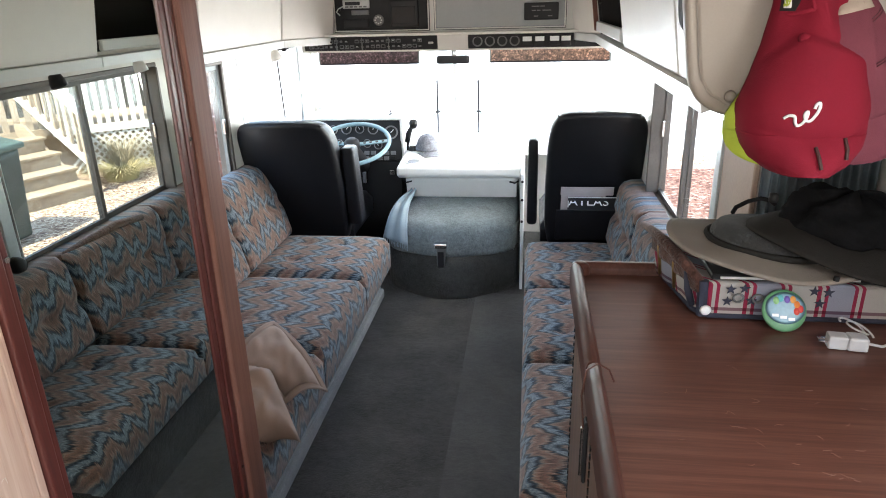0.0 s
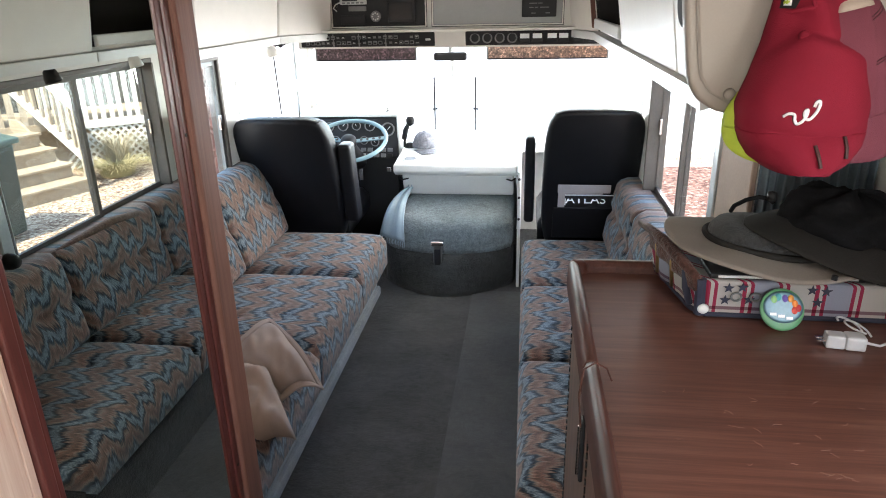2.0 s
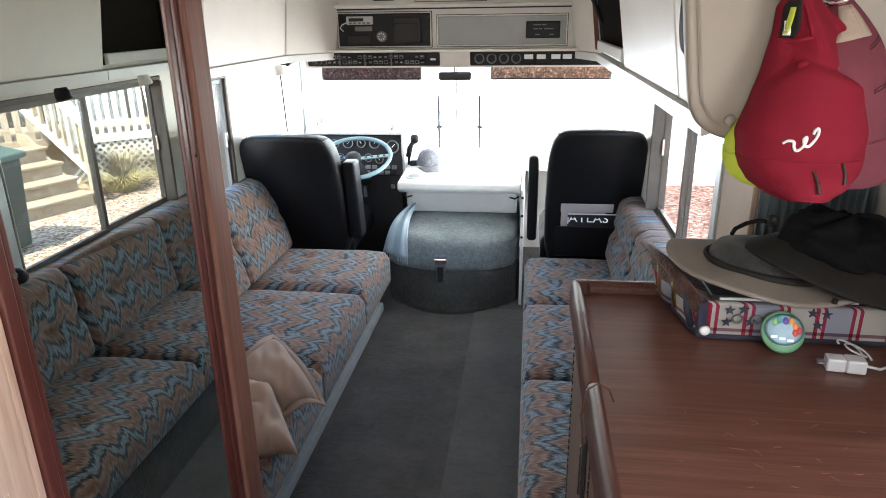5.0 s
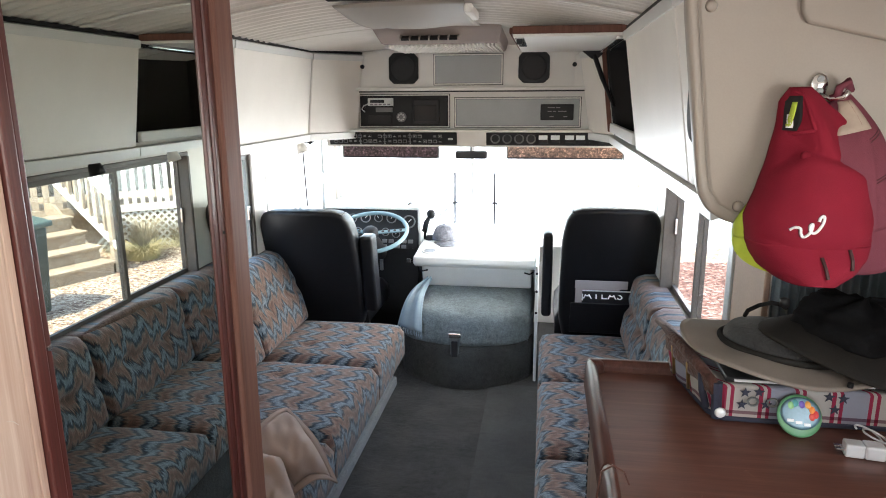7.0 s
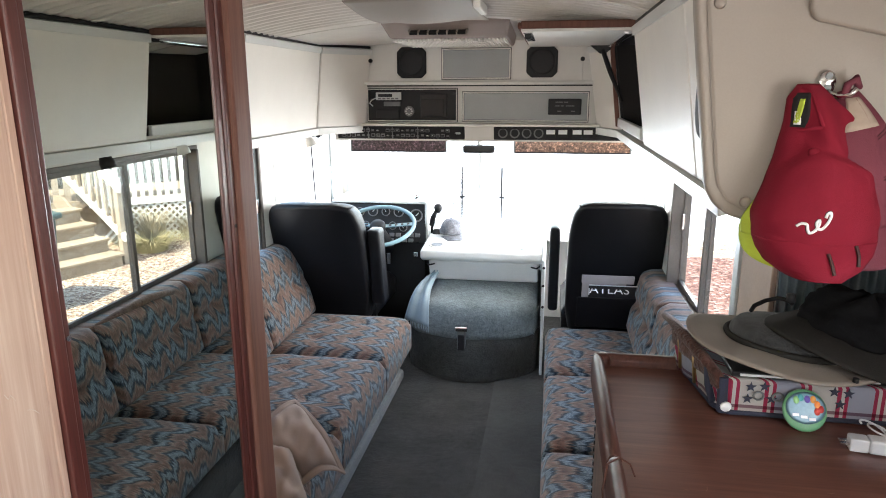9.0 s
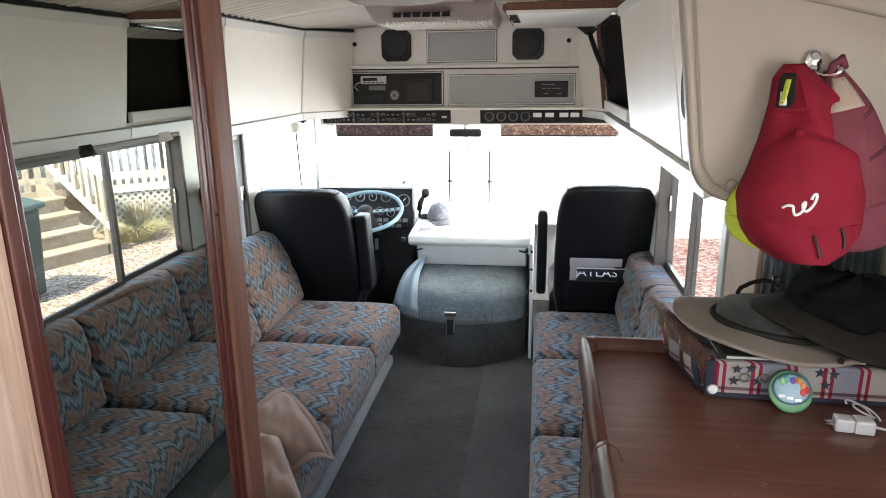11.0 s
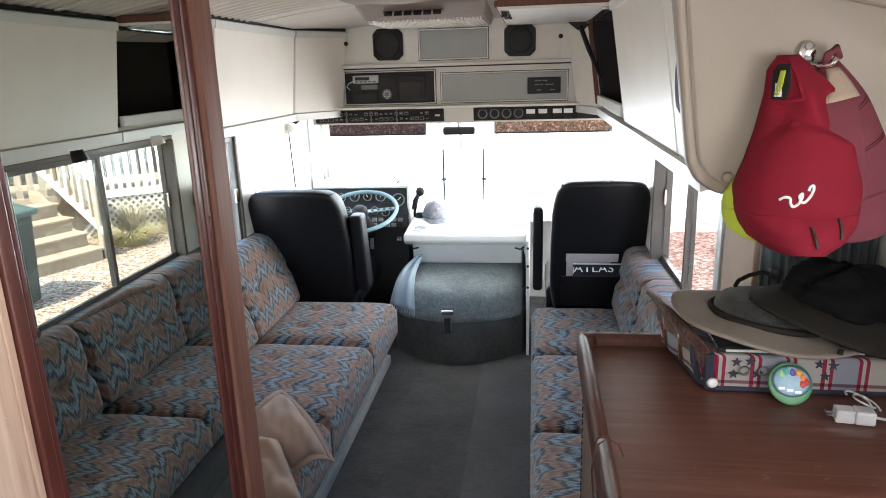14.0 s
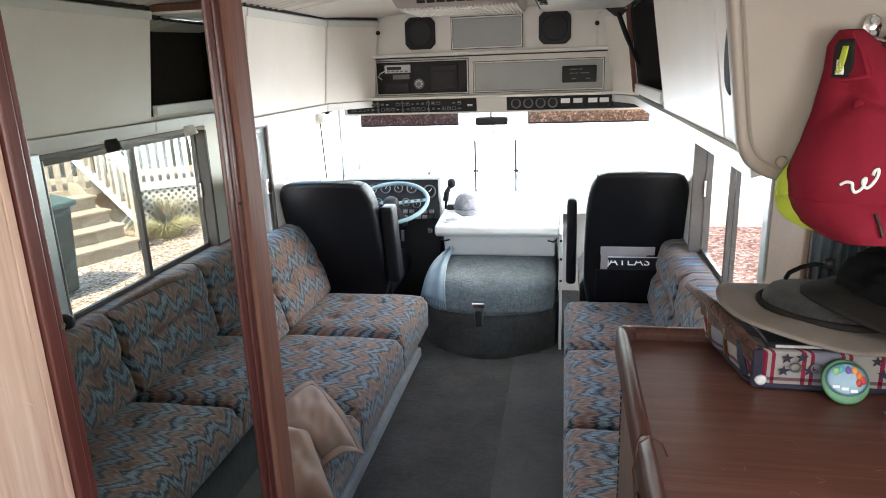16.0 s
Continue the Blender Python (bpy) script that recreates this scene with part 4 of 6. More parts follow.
# ---- dashboard ----
DASHW = plain("white_dash_plastic", (0.78, 0.78, 0.76), 0.4, vary=0.05, bump=0.05)
BLUEW = plain("pale_blue_vinyl", (0.27, 0.348, 0.396), 0.35, vary=0.12, bump=0.1)
db = thing("dashboard", "black instrument dashboard with round gauges", "dashboard", (-1.05, 4.15, 0), kind="structure")
part("binnacle", prism([(4.02, 0.60), (4.10, 0.835), (4.16, 0.85), (4.44, 0.80), (4.44, 0.60)], "x", -1.40, -0.775, 0.008, 2), BLACK2, db)
part("lower_panel", prism([(3.98, 0.0), (4.02, 0.60), (4.44, 0.60), (4.44, 0.0)], "x", -1.42, -0.77, 0.006, 1), BLACK, db)
part("top_trim", box((-1.40, 4.085, 0.838), (-0.765, 4.45, 0.858), 0.006), DASHW, db, "pale top trim")
part("side_trim", box((-0.782, 4.06, 0.60), (-0.762, 4.44, 0.86), 0.006), DASHW, db, "pale edge trim")
slope = Matrix.Rotation(radians(90 - 18.8), 4, "X")


def on_dash(u, w):
    """A place on the sloping instrument face: u across, w up it."""
    return Vector((u, 4.018 + (w - 0.60) * 0.34, w))


for u, w, r in ((-1.30, 0.78, 0.033), (-1.21, 0.78, 0.028), (-1.125, 0.785, 0.033), (-1.04, 0.785, 0.028), (-0.955, 0.785, 0.033), (-0.84, 0.765, 0.042), (-1.17, 0.70, 0.026), (-1.09, 0.70, 0.026), (-0.99, 0.70, 0.026), (-0.92, 0.69, 0.026)):
    g = part("gauge", lathe([(r, 0), (r, 0.010), (r * 0.86, 0.012), (r * 0.8, 0.004), (0.0, 0.004)], 24, m=Matrix.Translation(on_dash(u, w)) @ slope), MIDG, db, "round dashboard gauge", True)
    part("dial_face", move(cyl((0, 0, 0.002), (0, 0, 0.0048), r * 0.79, n=20), Matrix.Translation(on_dash(u, w)) @ slope), BLACK, g)
    part("needle", move(box((-r * 0.04, -r * 0.1, 0.005), (r * 0.04, r * 0.55, 0.007)), Matrix.Translation(on_dash(u, w)) @ slope @ Matrix.Rotation(radians(50 * math.sin(u * 40)), 4, "Z")), LITE, g)
for i in range(9):
    for j in range(2):
        u = -1.16 + i * 0.042
        part("button", move(box((-0.016, -0.012, 0), (0.016, 0.012, 0.008), 0.002, 1), Matrix.Translation(on_dash(u, 0.645 - j * 0.032)) @ slope), MIDG if (i + j) % 3 else BLACK, db)
part("key_plate", box((-0.845, 3.992, 0.515), (-0.815, 4.02, 0.545), 0.004), CHROME, db, "small bright lock plate")
part("pull", box((-1.02, 3.995, 0.46), (-1.0, 4.02, 0.53), 0.003), MIDG, db)

wheel = thing("steering_wheel", "large pale blue-grey steering wheel with two drilled spokes", "steering wheel", (-1.05, 3.76, 0.75))
RIMB = plain("wheel_rim", (0.20, 0.31, 0.36), 0.22, vary=0.06, bump=0)
wm = Matrix.Translation((-1.022, 3.80, 0.750)) @ Matrix.Rotation(radians(21), 4, "X")
R = 0.222
part("rim", tube([wm @ Vector((R * math.cos(a), R * math.sin(a), 0)) for a in [2 * math.pi * k / 48 for k in range(48)]], 0.0125, 10, True), RIMB, wheel, "glossy pale rim", True)
part("hub", lathe([(0.0, 0.03), (0.03, 0.028), (0.045, 0.012), (0.05, -0.02), (0.03, -0.05), (0.0, -0.05)], 24, m=wm), BLACK2, wheel, "", True)
for sgn in (-1, 1):
    sp = box((0.04, -0.016, -0.012), (R, 0.016, -0.004), 0.003)
    part("spoke", move(sp, wm @ Matrix.Rotation(radians(12 if sgn > 0 else 168), 4, "Z")), RIMB, wheel, "drilled metal spoke")
    for k in range(4):
        q = wm @ Matrix.Rotation(radians(12 if sgn > 0 else 168), 4, "Z")
        part("hole", move(cyl((0.075 + k * 0.036, 0, -0.013), (0.075 + k * 0.036, 0, -0.002), 0.009, n=12), q), BLACK, wheel)
part("column", cyl(wm @ Vector((0, 0, -0.03)), (-1.022, 4.06, 0.55), 0.035, 0.05), BLACK2, wheel)

rod = thing("visor_rod", "black folding rod beside the driver sun visor", "rod", (-1.2, 3.35, 1.33))
part("rod", tube([(-1.245, 3.30, 1.318), (-1.19, 3.32, 1.328), (-1.12, 3.34, 1.342)], 0.009, 8), BLACK, rod)
part("joint", cyl((-1.195, 3.30, 1.322), (-1.195, 3.335, 1.326), 0.014, n=12), BLACK2, rod)
part("drop_rod", cyl((-1.24, 3.31, 1.318), (-1.235, 3.33, 0.98), 0.004, n=8), BLACK2, rod, "thin upright rod")

# gear lever and small fittings beside the binnacle
gl = thing("gear_lever", "black gear lever with a round knob", "gear lever", (-0.73, 4.05, 0.6))
part("stick", tube([(-0.735, 4.06, 0.60), (-0.73, 4.03, 0.70), (-0.70, 3.98, 0.79)], 0.008, 10), BLACK, gl)
part("knob", lathe([(0.0, 0.03), (0.018, 0.026), (0.027, 0.008), (0.024, -0.014), (0.010, -0.028), (0.0, -0.028)], 18, m=Matrix.Translation((-0.680, 3.97, 0.835))), BLACK, gl, "", True)
part("grip", tube([(-0.735, 4.02, 0.72), (-0.715, 3.99, 0.775), (-0.69, 3.975, 0.82)], [0.012, 0.017, 0.012], 12), BLACK2, gl, "", True)
part("boot", lathe([(0.06, 0.0), (0.045, 0.03), (0.02, 0.09), (0.0, 0.09)], 18, m=Matrix.Translation((-0.70, 4.04, 0.60))), BLACK2, gl, "", True)
hr = thing("dash_ornament", "small bright ornament on the dashboard top", "ornament", (-0.84, 4.15, 0.86))
part("base_plate", cyl((-0.85, 4.14, 0.858), (-0.85, 4.14, 0.872), 0.018, n=16), CHROME, hr)
part("bulb", lathe([(0.0, 0.03), (0.012, 0.025), (0.014, 0.012), (0.008, 0.0), (0.0, 0.0)], 14, m=Matrix.Translation((-0.85, 4.14, 0.872))), CHROME, hr, "", True)
part("arm", tube([(-0.845, 4.14, 0.875), (-0.80, 4.13, 0.885), (-0.775, 4.12, 0.90)], 0.005, 8), CHROME, hr)

# ---- engine cover with tray ----
ec = thing("engine_cover", "carpeted engine cover bulging into the aisle with a metal latch", "engine cover", (-0.44, 3.7, 0), kind="structure")


def cover_form(x0, x1, yf, zb, zt, rnd, bulge, rad, rise, taper=0.0):
    def fn(u, v):
        # v runs from the front foot up and back over the top
        x = x0 + (x1 - x0) * u + taper * v * (1 - u)
        e = min(u, 1 - u) * (x1 - x0)
        d = 0.0 if e > rnd else rnd - math.sqrt(max(0, rnd ** 2 - (rnd - e) ** 2))
        bow = -bulge * (1 - (2 * u - 1) ** 2)
        L1, L2 = zt - zb, 0.85
        s = v * (L1 + L2)
        r = rad
        if s < L1 - r:
            p = (yf + 0.05 * s, zb + s)
        elif s < L1 + r:
            a = (s - (L1 - r)) / (2 * r) * math.pi / 2
            p = (yf + 0.05 * (L1 - r) + r * (1 - math.cos(a)), zt - r + r * math.sin(a))
        else:
            p = (yf + 0.05 * (L1 - r) + r + (s - L1 - r), zt + rise * (s - L1 - r))
        return Vector((x, p[0] + bow * max(0, 1 - v * 1.2) + d, p[1] - (d * 0.9 if s > L1 else 0) + 0.006 * noise.noise(Vector((x * 7, s * 7, 3)))))
    return sheet(36, 40, fn, 0.02)


# The base's shade is put into its carpet colour, darker than the floor.
part("base", cover_form(-0.785, -0.035, 3.52, 0.0, 0.26, 0.05, 0.23, 0.10, 0.02), carpet("shaded_base_carpet", (0.050, 0.052, 0.050), 0.5, 5.0, 150), ec, "carpeted base coloured darker for its shade", True)
part("lid", cover_form(-0.790, -0.038, 3.50, 0.218, 0.392, 0.11, 0.125, 0.065, 0.13, 0.16), SHAG, ec, "blue-grey carpeted lid", True)
latch = part("latch", box((-0.474, 3.345, 0.155), (-0.428, 3.385, 0.285), 0.006), DARKALU, ec, "metal toggle latch")
part("hook", box((-0.486, 3.335, 0.275), (-0.416, 3.385, 0.300), 0.006), CHROME, latch)
part("plate", box((-0.468, 3.338, 0.165), (-0.434, 3.348, 0.255), 0.004), BLACK2, latch)
# a loose pale blue cloth over the lid's corner
bl = thing("draped_cloth", "pale blue fringed cloth draped over the engine cover corner", "cloth", (-0.72, 3.7, 0.4))


def drape(u, v):
    a, b, c = Vector((-0.675, 3.79, 0.490)), Vector((-0.800, 3.50, 0.275)), Vector((-0.640, 3.385, 0.275))
    p = b.lerp(c, u).lerp(a + Vector((0.03 * u, 0, 0)), v)
    return p + Vector((-0.012, -0.050, 0.052)) * math.sin(math.pi * min(1, v * 1.05)) + Vector((0, -0.008, 0.006)) * math.sin(11 * u)


part("cloth", sheet(18, 20, drape, 0.006), BLUEW, bl, "", True)
for i in range(16):
    p = drape(i / 15, 0.0)
    part("fringe", tube([p, p + Vector((0.002, -0.006, -0.014)), p + Vector((0, -0.008, -0.026))], 0.0022, 5), BLUEW, bl)

tr = thing("console_tray", "white plastic console tray with cup holders on the engine cover", "console", (-0.4, 3.9, 0.44))
part("body", prism([(3.80, 0.43), (3.76, 0.56), (4.30, 0.62), (4.30, 0.43)], "x", -0.705, -0.055, 0.012, 2), DASHW, tr)
part("top", prism([(3.70, 0.585), (3.705, 0.632), (4.42, 0.70), (4.44, 0.60), (3.74, 0.56)], "x", -0.745, -0.03, 0.014, 3), DASHW, tr, "white lid with a rounded lip")
for x in (-0.66, -0.12):
    ring = part("cup_holder", lathe([(0.048, 0.0), (0.048, 0.006), (0.040, 0.007), (0.038, -0.002), (0.0, -0.003)], 24, m=Matrix.Translation((x, 3.80, 0.642)) @ Matrix.Rotation(radians(5.4), 4, "X")), DASHW, tr, "shallow cup holder", True)
    part("well", move(cyl((0, 0, 0.0), (0, 0, 0.0065), 0.034, n=22), Matrix.Translation((x, 3.80, 0.6415)) @ Matrix.Rotation(radians(5.4), 4, "X")), MIDG, ring)
for x in (-0.715, -0.045):
    part("clip", tube([(x, 3.755, 0.545), (x + (0.02 if x < -0.4 else -0.02), 3.74, 0.535), (x + (0.05 if x < -0.4 else -0.05), 3.752, 0.54)], 0.005, 8), BLACK2, tr, "dark clip")
part("dash_shelf", box((-0.76, 4.18, 0.60), (0.54, 4.46, 0.665), 0.01), DASHW, tr, "white dash shelf under the windscreen")
pc = thing("side_bracket", "pale grey bracket panel beside the passenger foot well", "panel", (-0.01, 3.6, 0))
part("plate", box((-0.028, 3.45, 0.0), (-0.012, 4.2, 0.66), 0.004), TRIMW, pc)
for z in (0.40, 0.52, 0.62):
    part("screw", cyl((-0.02, 3.452, z), (-0.02, 3.444, z), 0.007, n=10), BLACK2, pc)


# ---- a cap, used for all three caps ----
def cap_shell(r=0.088, h=0.115, crush=0.0):
    """Crown of a baseball cap about z, the bill towards -y."""
    def fn(u, v):
        a = 2 * math.pi * u
        t = v * math.pi / 2
        rr = r * (math.cos(t) ** 0.62 if t < 1.569 else 0.0)
        x, y, z = rr * math.cos(a), rr * 1.12 * math.sin(a), h * math.sin(t)
        k = 1 + crush * noise.noise(Vector((x * 14, y * 14, z * 14)))
        seam = 1 - 0.012 * (1 - min(1, abs(((u * 6) % 1) - 0.5) * 14 - 0))* (1 if abs(((u * 6) % 1) - 0.5) < 0.07 else 0)
        return Vector((x * k * seam, y * k * seam, z * (1 - crush * 0.5 * v)))
    return sheet(48, 16, fn, 0.003)


def cap_bill(r=0.088, length=0.075, curve=0.03):
    def fn(u, v):
        a = math.pi * (1.08 + 0.84 * u)
        ext = length * (1 - abs(2 * u - 1) ** 2.6) * v
        x = (r + ext * 0.25) * math.cos(a)
        y = r * 1.12 * math.sin(a) - ext
        return Vector((x, y, -0.004 - curve * (2 * u - 1) ** 2 * (0.4 + v) - 0.018 * v))
    return sheet(28, 10, fn, 0.004)


def cap(name, label, m, main, bill_mat, crush=0.0, group="caps"):
    c = thing(name, label, "cap", tuple(m.translation), group=group)
    part("crown", move(cap_shell(crush=crush), m), main, c, "", True)
    part("bill", move(cap_bill(), m), bill_mat, c, "", True)
    part("button", move(lathe([(0.0, 0.006), (0.006, 0.005), (0.008, 0.0), (0.0, -0.001)], 14), m @ Matrix.Translation((0, 0, 0.114))), main, c, "", True)
    return c


CAPW = plain("grey_white_cap", (0.17, 0.175, 0.20), 0.85, vary=0.6, scale=40, bump=0.3)
cap("baseball_cap", "pale grey patterned cap lying on the dash shelf", Matrix.Translation((-0.605, 4.02, 0.672)) @ Matrix.Rotation(radians(20), 4, "Z") @ Matrix.Scale(0.82, 4), CAPW, CAPW, 0.08)


# ---- galley counter ----
CY1, CZ = 1.415, 0.955
ct = thing("galley_counter", "walnut laminate galley cabinet with a doorless end", "cabinet", (0.33, 0.5, 0), kind="")
part("body", box((0.138, -0.75, 0.0), (XG - 0.002, CY1 - 0.015, 0.925)), SIDEWOOD, ct)
part("plinth", box((0.165, -0.74, 0.001), (0.5, CY1 - 0.01, 0.08)), BLACK2, ct)
for y0, y1 in ((0.985, 1.392), (0.50, 0.965), (-0.02, 0.48)):
    d = part("door", box((0.119, y0, 0.10), (0.1375, y1, 0.905), 0.004, 1), SIDEWOOD, ct, "flat walnut veneer door")
    h = part("handle", box((0.112, y0 + 0.03, 0.70), (0.1195, y0 + 0.055, 0.83), 0.003, 1), BLACK2, d, "recessed dark pull with a bright edge")
    part("pull_bar", box((0.1065, y0 + 0.036, 0.712), (0.113, y0 + 0.042, 0.818), 0.002, 1), CHROME, h)
    for k in range(44):
        z = 0.12 + k * 0.0178
        part("hinge_knuckle", box((0.1165, y1 - 0.006, z), (0.1215, y1 + 0.001, z + 0.009)), BLACK, d)
wt = tagged(part("worktop", box((0.128, -0.78, 0.925), (XG - 0.004, CY1 - 0.012, CZ), 0.002, 1), TOPWOOD), "glossy walnut laminate worktop with scuffs", "worktop")
# raised rounded rims of the worktop, in two lengths
prof = [(0.103, 0.915), (0.103, 0.966), (0.107, 0.977), (0.114, 0.981), (0.122, 0.979), (0.128, 0.970), (0.130, 0.953), (0.128, 0.915)]
for a, b in ((-0.78, 0.964), (0.968, CY1 - 0.02)):
    part("rim", prism(prof, "y", a, b, 0.0022, 2), RIMWOOD, wt, "dark rounded rim", True)
fprof = [(CY1 + 0.004, 0.915), (CY1 + 0.004, 0.965), (CY1 - 0.003, 0.979), (CY1 - 0.016, 0.980), (CY1 - 0.024, 0.968), (CY1 - 0.025, 0.953), (CY1 - 0.012, 0.915)]
part("rim", prism(fprof, "x", 0.127, XG - 0.006, 0.002, 2), RIMWOOD, wt, "dark rounded rim", True)
part("rim_corner", lathe([(0.0, 0.915), (0.0215, 0.915), (0.0215, 0.964), (0.018, 0.976), (0.010, 0.981), (0.0, 0.981)], 24, m=Matrix.Translation((0.1245, CY1 - 0.0175, 0))), RIMWOOD, wt, "", True)
SCUFF = plain("pale_scuff", (0.21, 0.115, 0.088), 0.7, vary=0.3, bump=0)
wr_ = random.Random(33)
for k in range(80):
    x, y, a = wr_.uniform(0.20, 0.74), wr_.triangular(0.60, 1.05, 0.78), wr_.uniform(-0.7, 0.7)
    q = [Vector((x, y, CZ + 0.0001))]
    for j in range(4):
        a += wr_.uniform(-0.6, 0.6)
        q.append(q[-1] + Vector((math.cos(a), math.sin(a), 0)) * wr_.uniform(0.0015, 0.0045))
    part("scuff", tube(q, [0.0001, 0.0004, 0.0005, 0.0004, 0.0001], 5), SCUFF, wt, "pale scuff in the laminate")
cord = thing("thin_cord_loop", "thin brown cord looped over the counter rim", "cord", (0.115, 0.93, 0.93))
part("cord", tube([(0.098 + 0.0, 0.905, 0.90), (0.094, 0.915, 0.95), (0.101, 0.935, 0.983), (0.120, 0.95, 0.987), (0.138, 0.952, 0.976), (0.146, 0.945, 0.958)], 0.0016, 6), RIMWOOD, cord)

# ---- moulded end panel and its hooks ----
ep = thing("moulded_panel", "beige moulded plastic locker end panel with rounded corner", "panel", (0.4, 1.14, 1.33), kind="structure")
px0, pz0 = 0.212, 1.345
outl = [(px0 + 0.034, 1.43), (px0 + 0.040, 1.395), (px0 + 0.056, 1.366), (px0 + 0.082, 1.348), (px0 + 0.12, 1.338), (0.79, 1.305), (0.79, 1.86), (px0 - 0.014, 1.86), (px0 - 0.006, 1.78), (px0, 1.68)]
part("shell", prism(outl, "y", 1.118, 1.149, 0.009, 3), MOULD, ep, "", True)
inner = [(px0 + 0.050, 1.43), (px0 + 0.056, 1.400), (px0 + 0.072, 1.375), (px0 + 0.098, 1.360), (px0 + 0.13, 1.352), (0.785, 1.320), (0.785, 1.85), (px0 + 0.003, 1.85), (px0 + 0.011, 1.77), (px0 + 0.017, 1.68)]
part("raised_field", prism(inner, "y", 1.112, 1.120, 0.006, 2), MOULD, ep, "", True)
part("raised_block", prism([(0.385, 1.655), (0.375, 1.672), (0.375, 1.84), (0.785, 1.84), (0.785, 1.56)], "y", 1.100, 1.114, 0.006, 2), MOULD, ep, "", True)
for x, z in ((0.247, 1.684), (0.314, 1.374)):
    part("screw_cap", lathe([(0.0, 0.005), (0.007, 0.004), (0.0095, 0.0), (0.0, 0.0)], 16, m=Matrix.Translation((x, 1.112, z)) @ Matrix.Rotation(radians(90), 4, "X")), MOULD, ep, "", True)
grip_ = thing("locker_grille", "black oval grille on the locker side", "grille", (0.262, 1.27, 1.53))
part("disc", move(lathe([(0.0, 0.004), (0.062, 0.004), (0.068, 0.0), (0.0, 0.0)], 28), Matrix.Translation((0.262, 1.245, 1.545)) @ Matrix.Rotation(radians(-90), 4, "Y") @ Matrix.Diagonal((1.15, 0.75, 1, 1))), DARKIN, grip_, "", True)

hk = thing("coat_hook", "chrome double coat hook screwed to the panel", "hook", (0.41, 1.11, 1.56))
part("plate", prism([(0.404, 1.545), (0.400, 1.566), (0.404, 1.578), (0.413, 1.583), (0.422, 1.578), (0.426, 1.566), (0.422, 1.545), (0.413, 1.534)], "y", 1.103, 1.112, 0.002, 2), CHROME, hk, "", True)
for z in (1.556, 1.574):
    part("screw", cyl((0.413, 1.104, z), (0.413, 1.100, z), 0.005, n=12), DARKALU, hk)
for s in (-1, 1):
    part("prong", tube([(0.413, 1.103, 1.55), (0.413 + s * 0.012, 1.090, 1.543), (0.413 + s * 0.026, 1.080, 1.546), (0.413 + s * 0.032, 1.078, 1.556)], [0.005, 0.004, 0.004, 0.005], 10), CHROME, hk, "", True)

REDC = plain("red_twill", (0.215, 0.011, 0.027), 0.85, vary=0.1, bump=0.35, fine=700, spec=0.2)
PINKC = plain("faded_red_twill", (0.175, 0.048, 0.068), 0.88, vary=0.15, bump=0.35, fine=700, spec=0.2)
LIME = plain("lime_mesh", (0.46, 0.58, 0.06), 0.8, vary=0.06, bump=0.3)
BLK_IN = plain("dark_cap_hole", (0.012, 0.012, 0.012), 0.9, vary=0.3)
BROWNB = plain("dark_brown_clip", (0.05, 0.02, 0.02), 0.6, vary=0.2)


def crease(x, y, z, k):
    """Soft dents and one slanting fold in a hanging cap."""
    fold = x + 0.55 * (z + 0.10) - 0.012
    return 0.012 * noise.noise(Vector((x * 17 + k * 50, z * 14, y * 8))) + 0.008 * math.exp(-(fold / 0.016) ** 2) * min(1, -z * 9) - 0.004


def hanging_cap(name, label, m, mat, extra=None):
    """A cap hung by its strap: the crown bulges to the viewer, the bill points down."""
    c = thing(name, label, "cap", tuple(m.translation), group="caps on the hook")

    def crown(u, v):
        # u across, v from the strap at the top to the bill seam
        wv = 0.014 + 0.081 * min(1.0, v / 0.88) ** 0.85
        a = (u - 0.5) * math.pi
        bulge = 0.085 * math.sin(min(1, v * 1.2) * math.pi * 0.62) ** 0.8 + 0.005
        x = wv * math.sin(a)
        y = -bulge * math.cos(a) ** 0.75
        z = -0.235 * v
        n_ = crease(x, y, z, m.translation.x)
        return m @ Vector((x + n_, y + n_ - 0.004 * math.exp(-(x / 0.004) ** 2), z))
    part("crown", sheet(36, 30, crown, 0.003), mat, c, "", True)

    def bill(u, v):
        a = (u - 0.5) * math.pi
        x = 0.096 * math.sin(a) * (1 + 0.05 * v)
        z = -0.222 - 0.10 * v * math.cos(a) ** 0.55 + 0.012 * math.cos(a)
        y = -0.082 * math.cos(a) ** 0.7 - 0.014 * v * math.cos(a) + 0.03 * v * math.sin(a) ** 2
        return m @ Vector((x, y, z))
    part("bill", sheet(32, 12, bill, 0.004), mat, c, "stitched bill", True)
    part("strap", tube([m @ Vector(p) for p in ((-0.014, -0.012, -0.012), (-0.010, -0.022, 0.012), (0.004, -0.024, 0.02), (0.013, -0.014, 0.002))], 0.006, 8), mat, c, "", True)
    part("button", move(lathe([(0.0, 0.006), (0.007, 0.004), (0.009, 0.0), (0.0, 0.0)], 14), m @ Matrix.Translation((-0.012, -0.083, -0.105)) @ Matrix.Rotation(radians(78), 4, "X")), mat, c, "", True)
    return c


m_pink = Matrix.Translation((0.440, 1.100, 1.552)) @ Matrix.Rotation(radians(14), 4, "Z") @ Matrix.Rotation(radians(-11), 4, "Y") @ Matrix.Diagonal((0.88, 0.72, 0.87, 1))
pc_ = hanging_cap("baseball_cap", "faded dusty red baseball cap hanging on the hook", m_pink, PINKC)
PALEST = plain("faded_pink_stitching", (0.10, 0.03, 0.04), 0.9, bump=0)


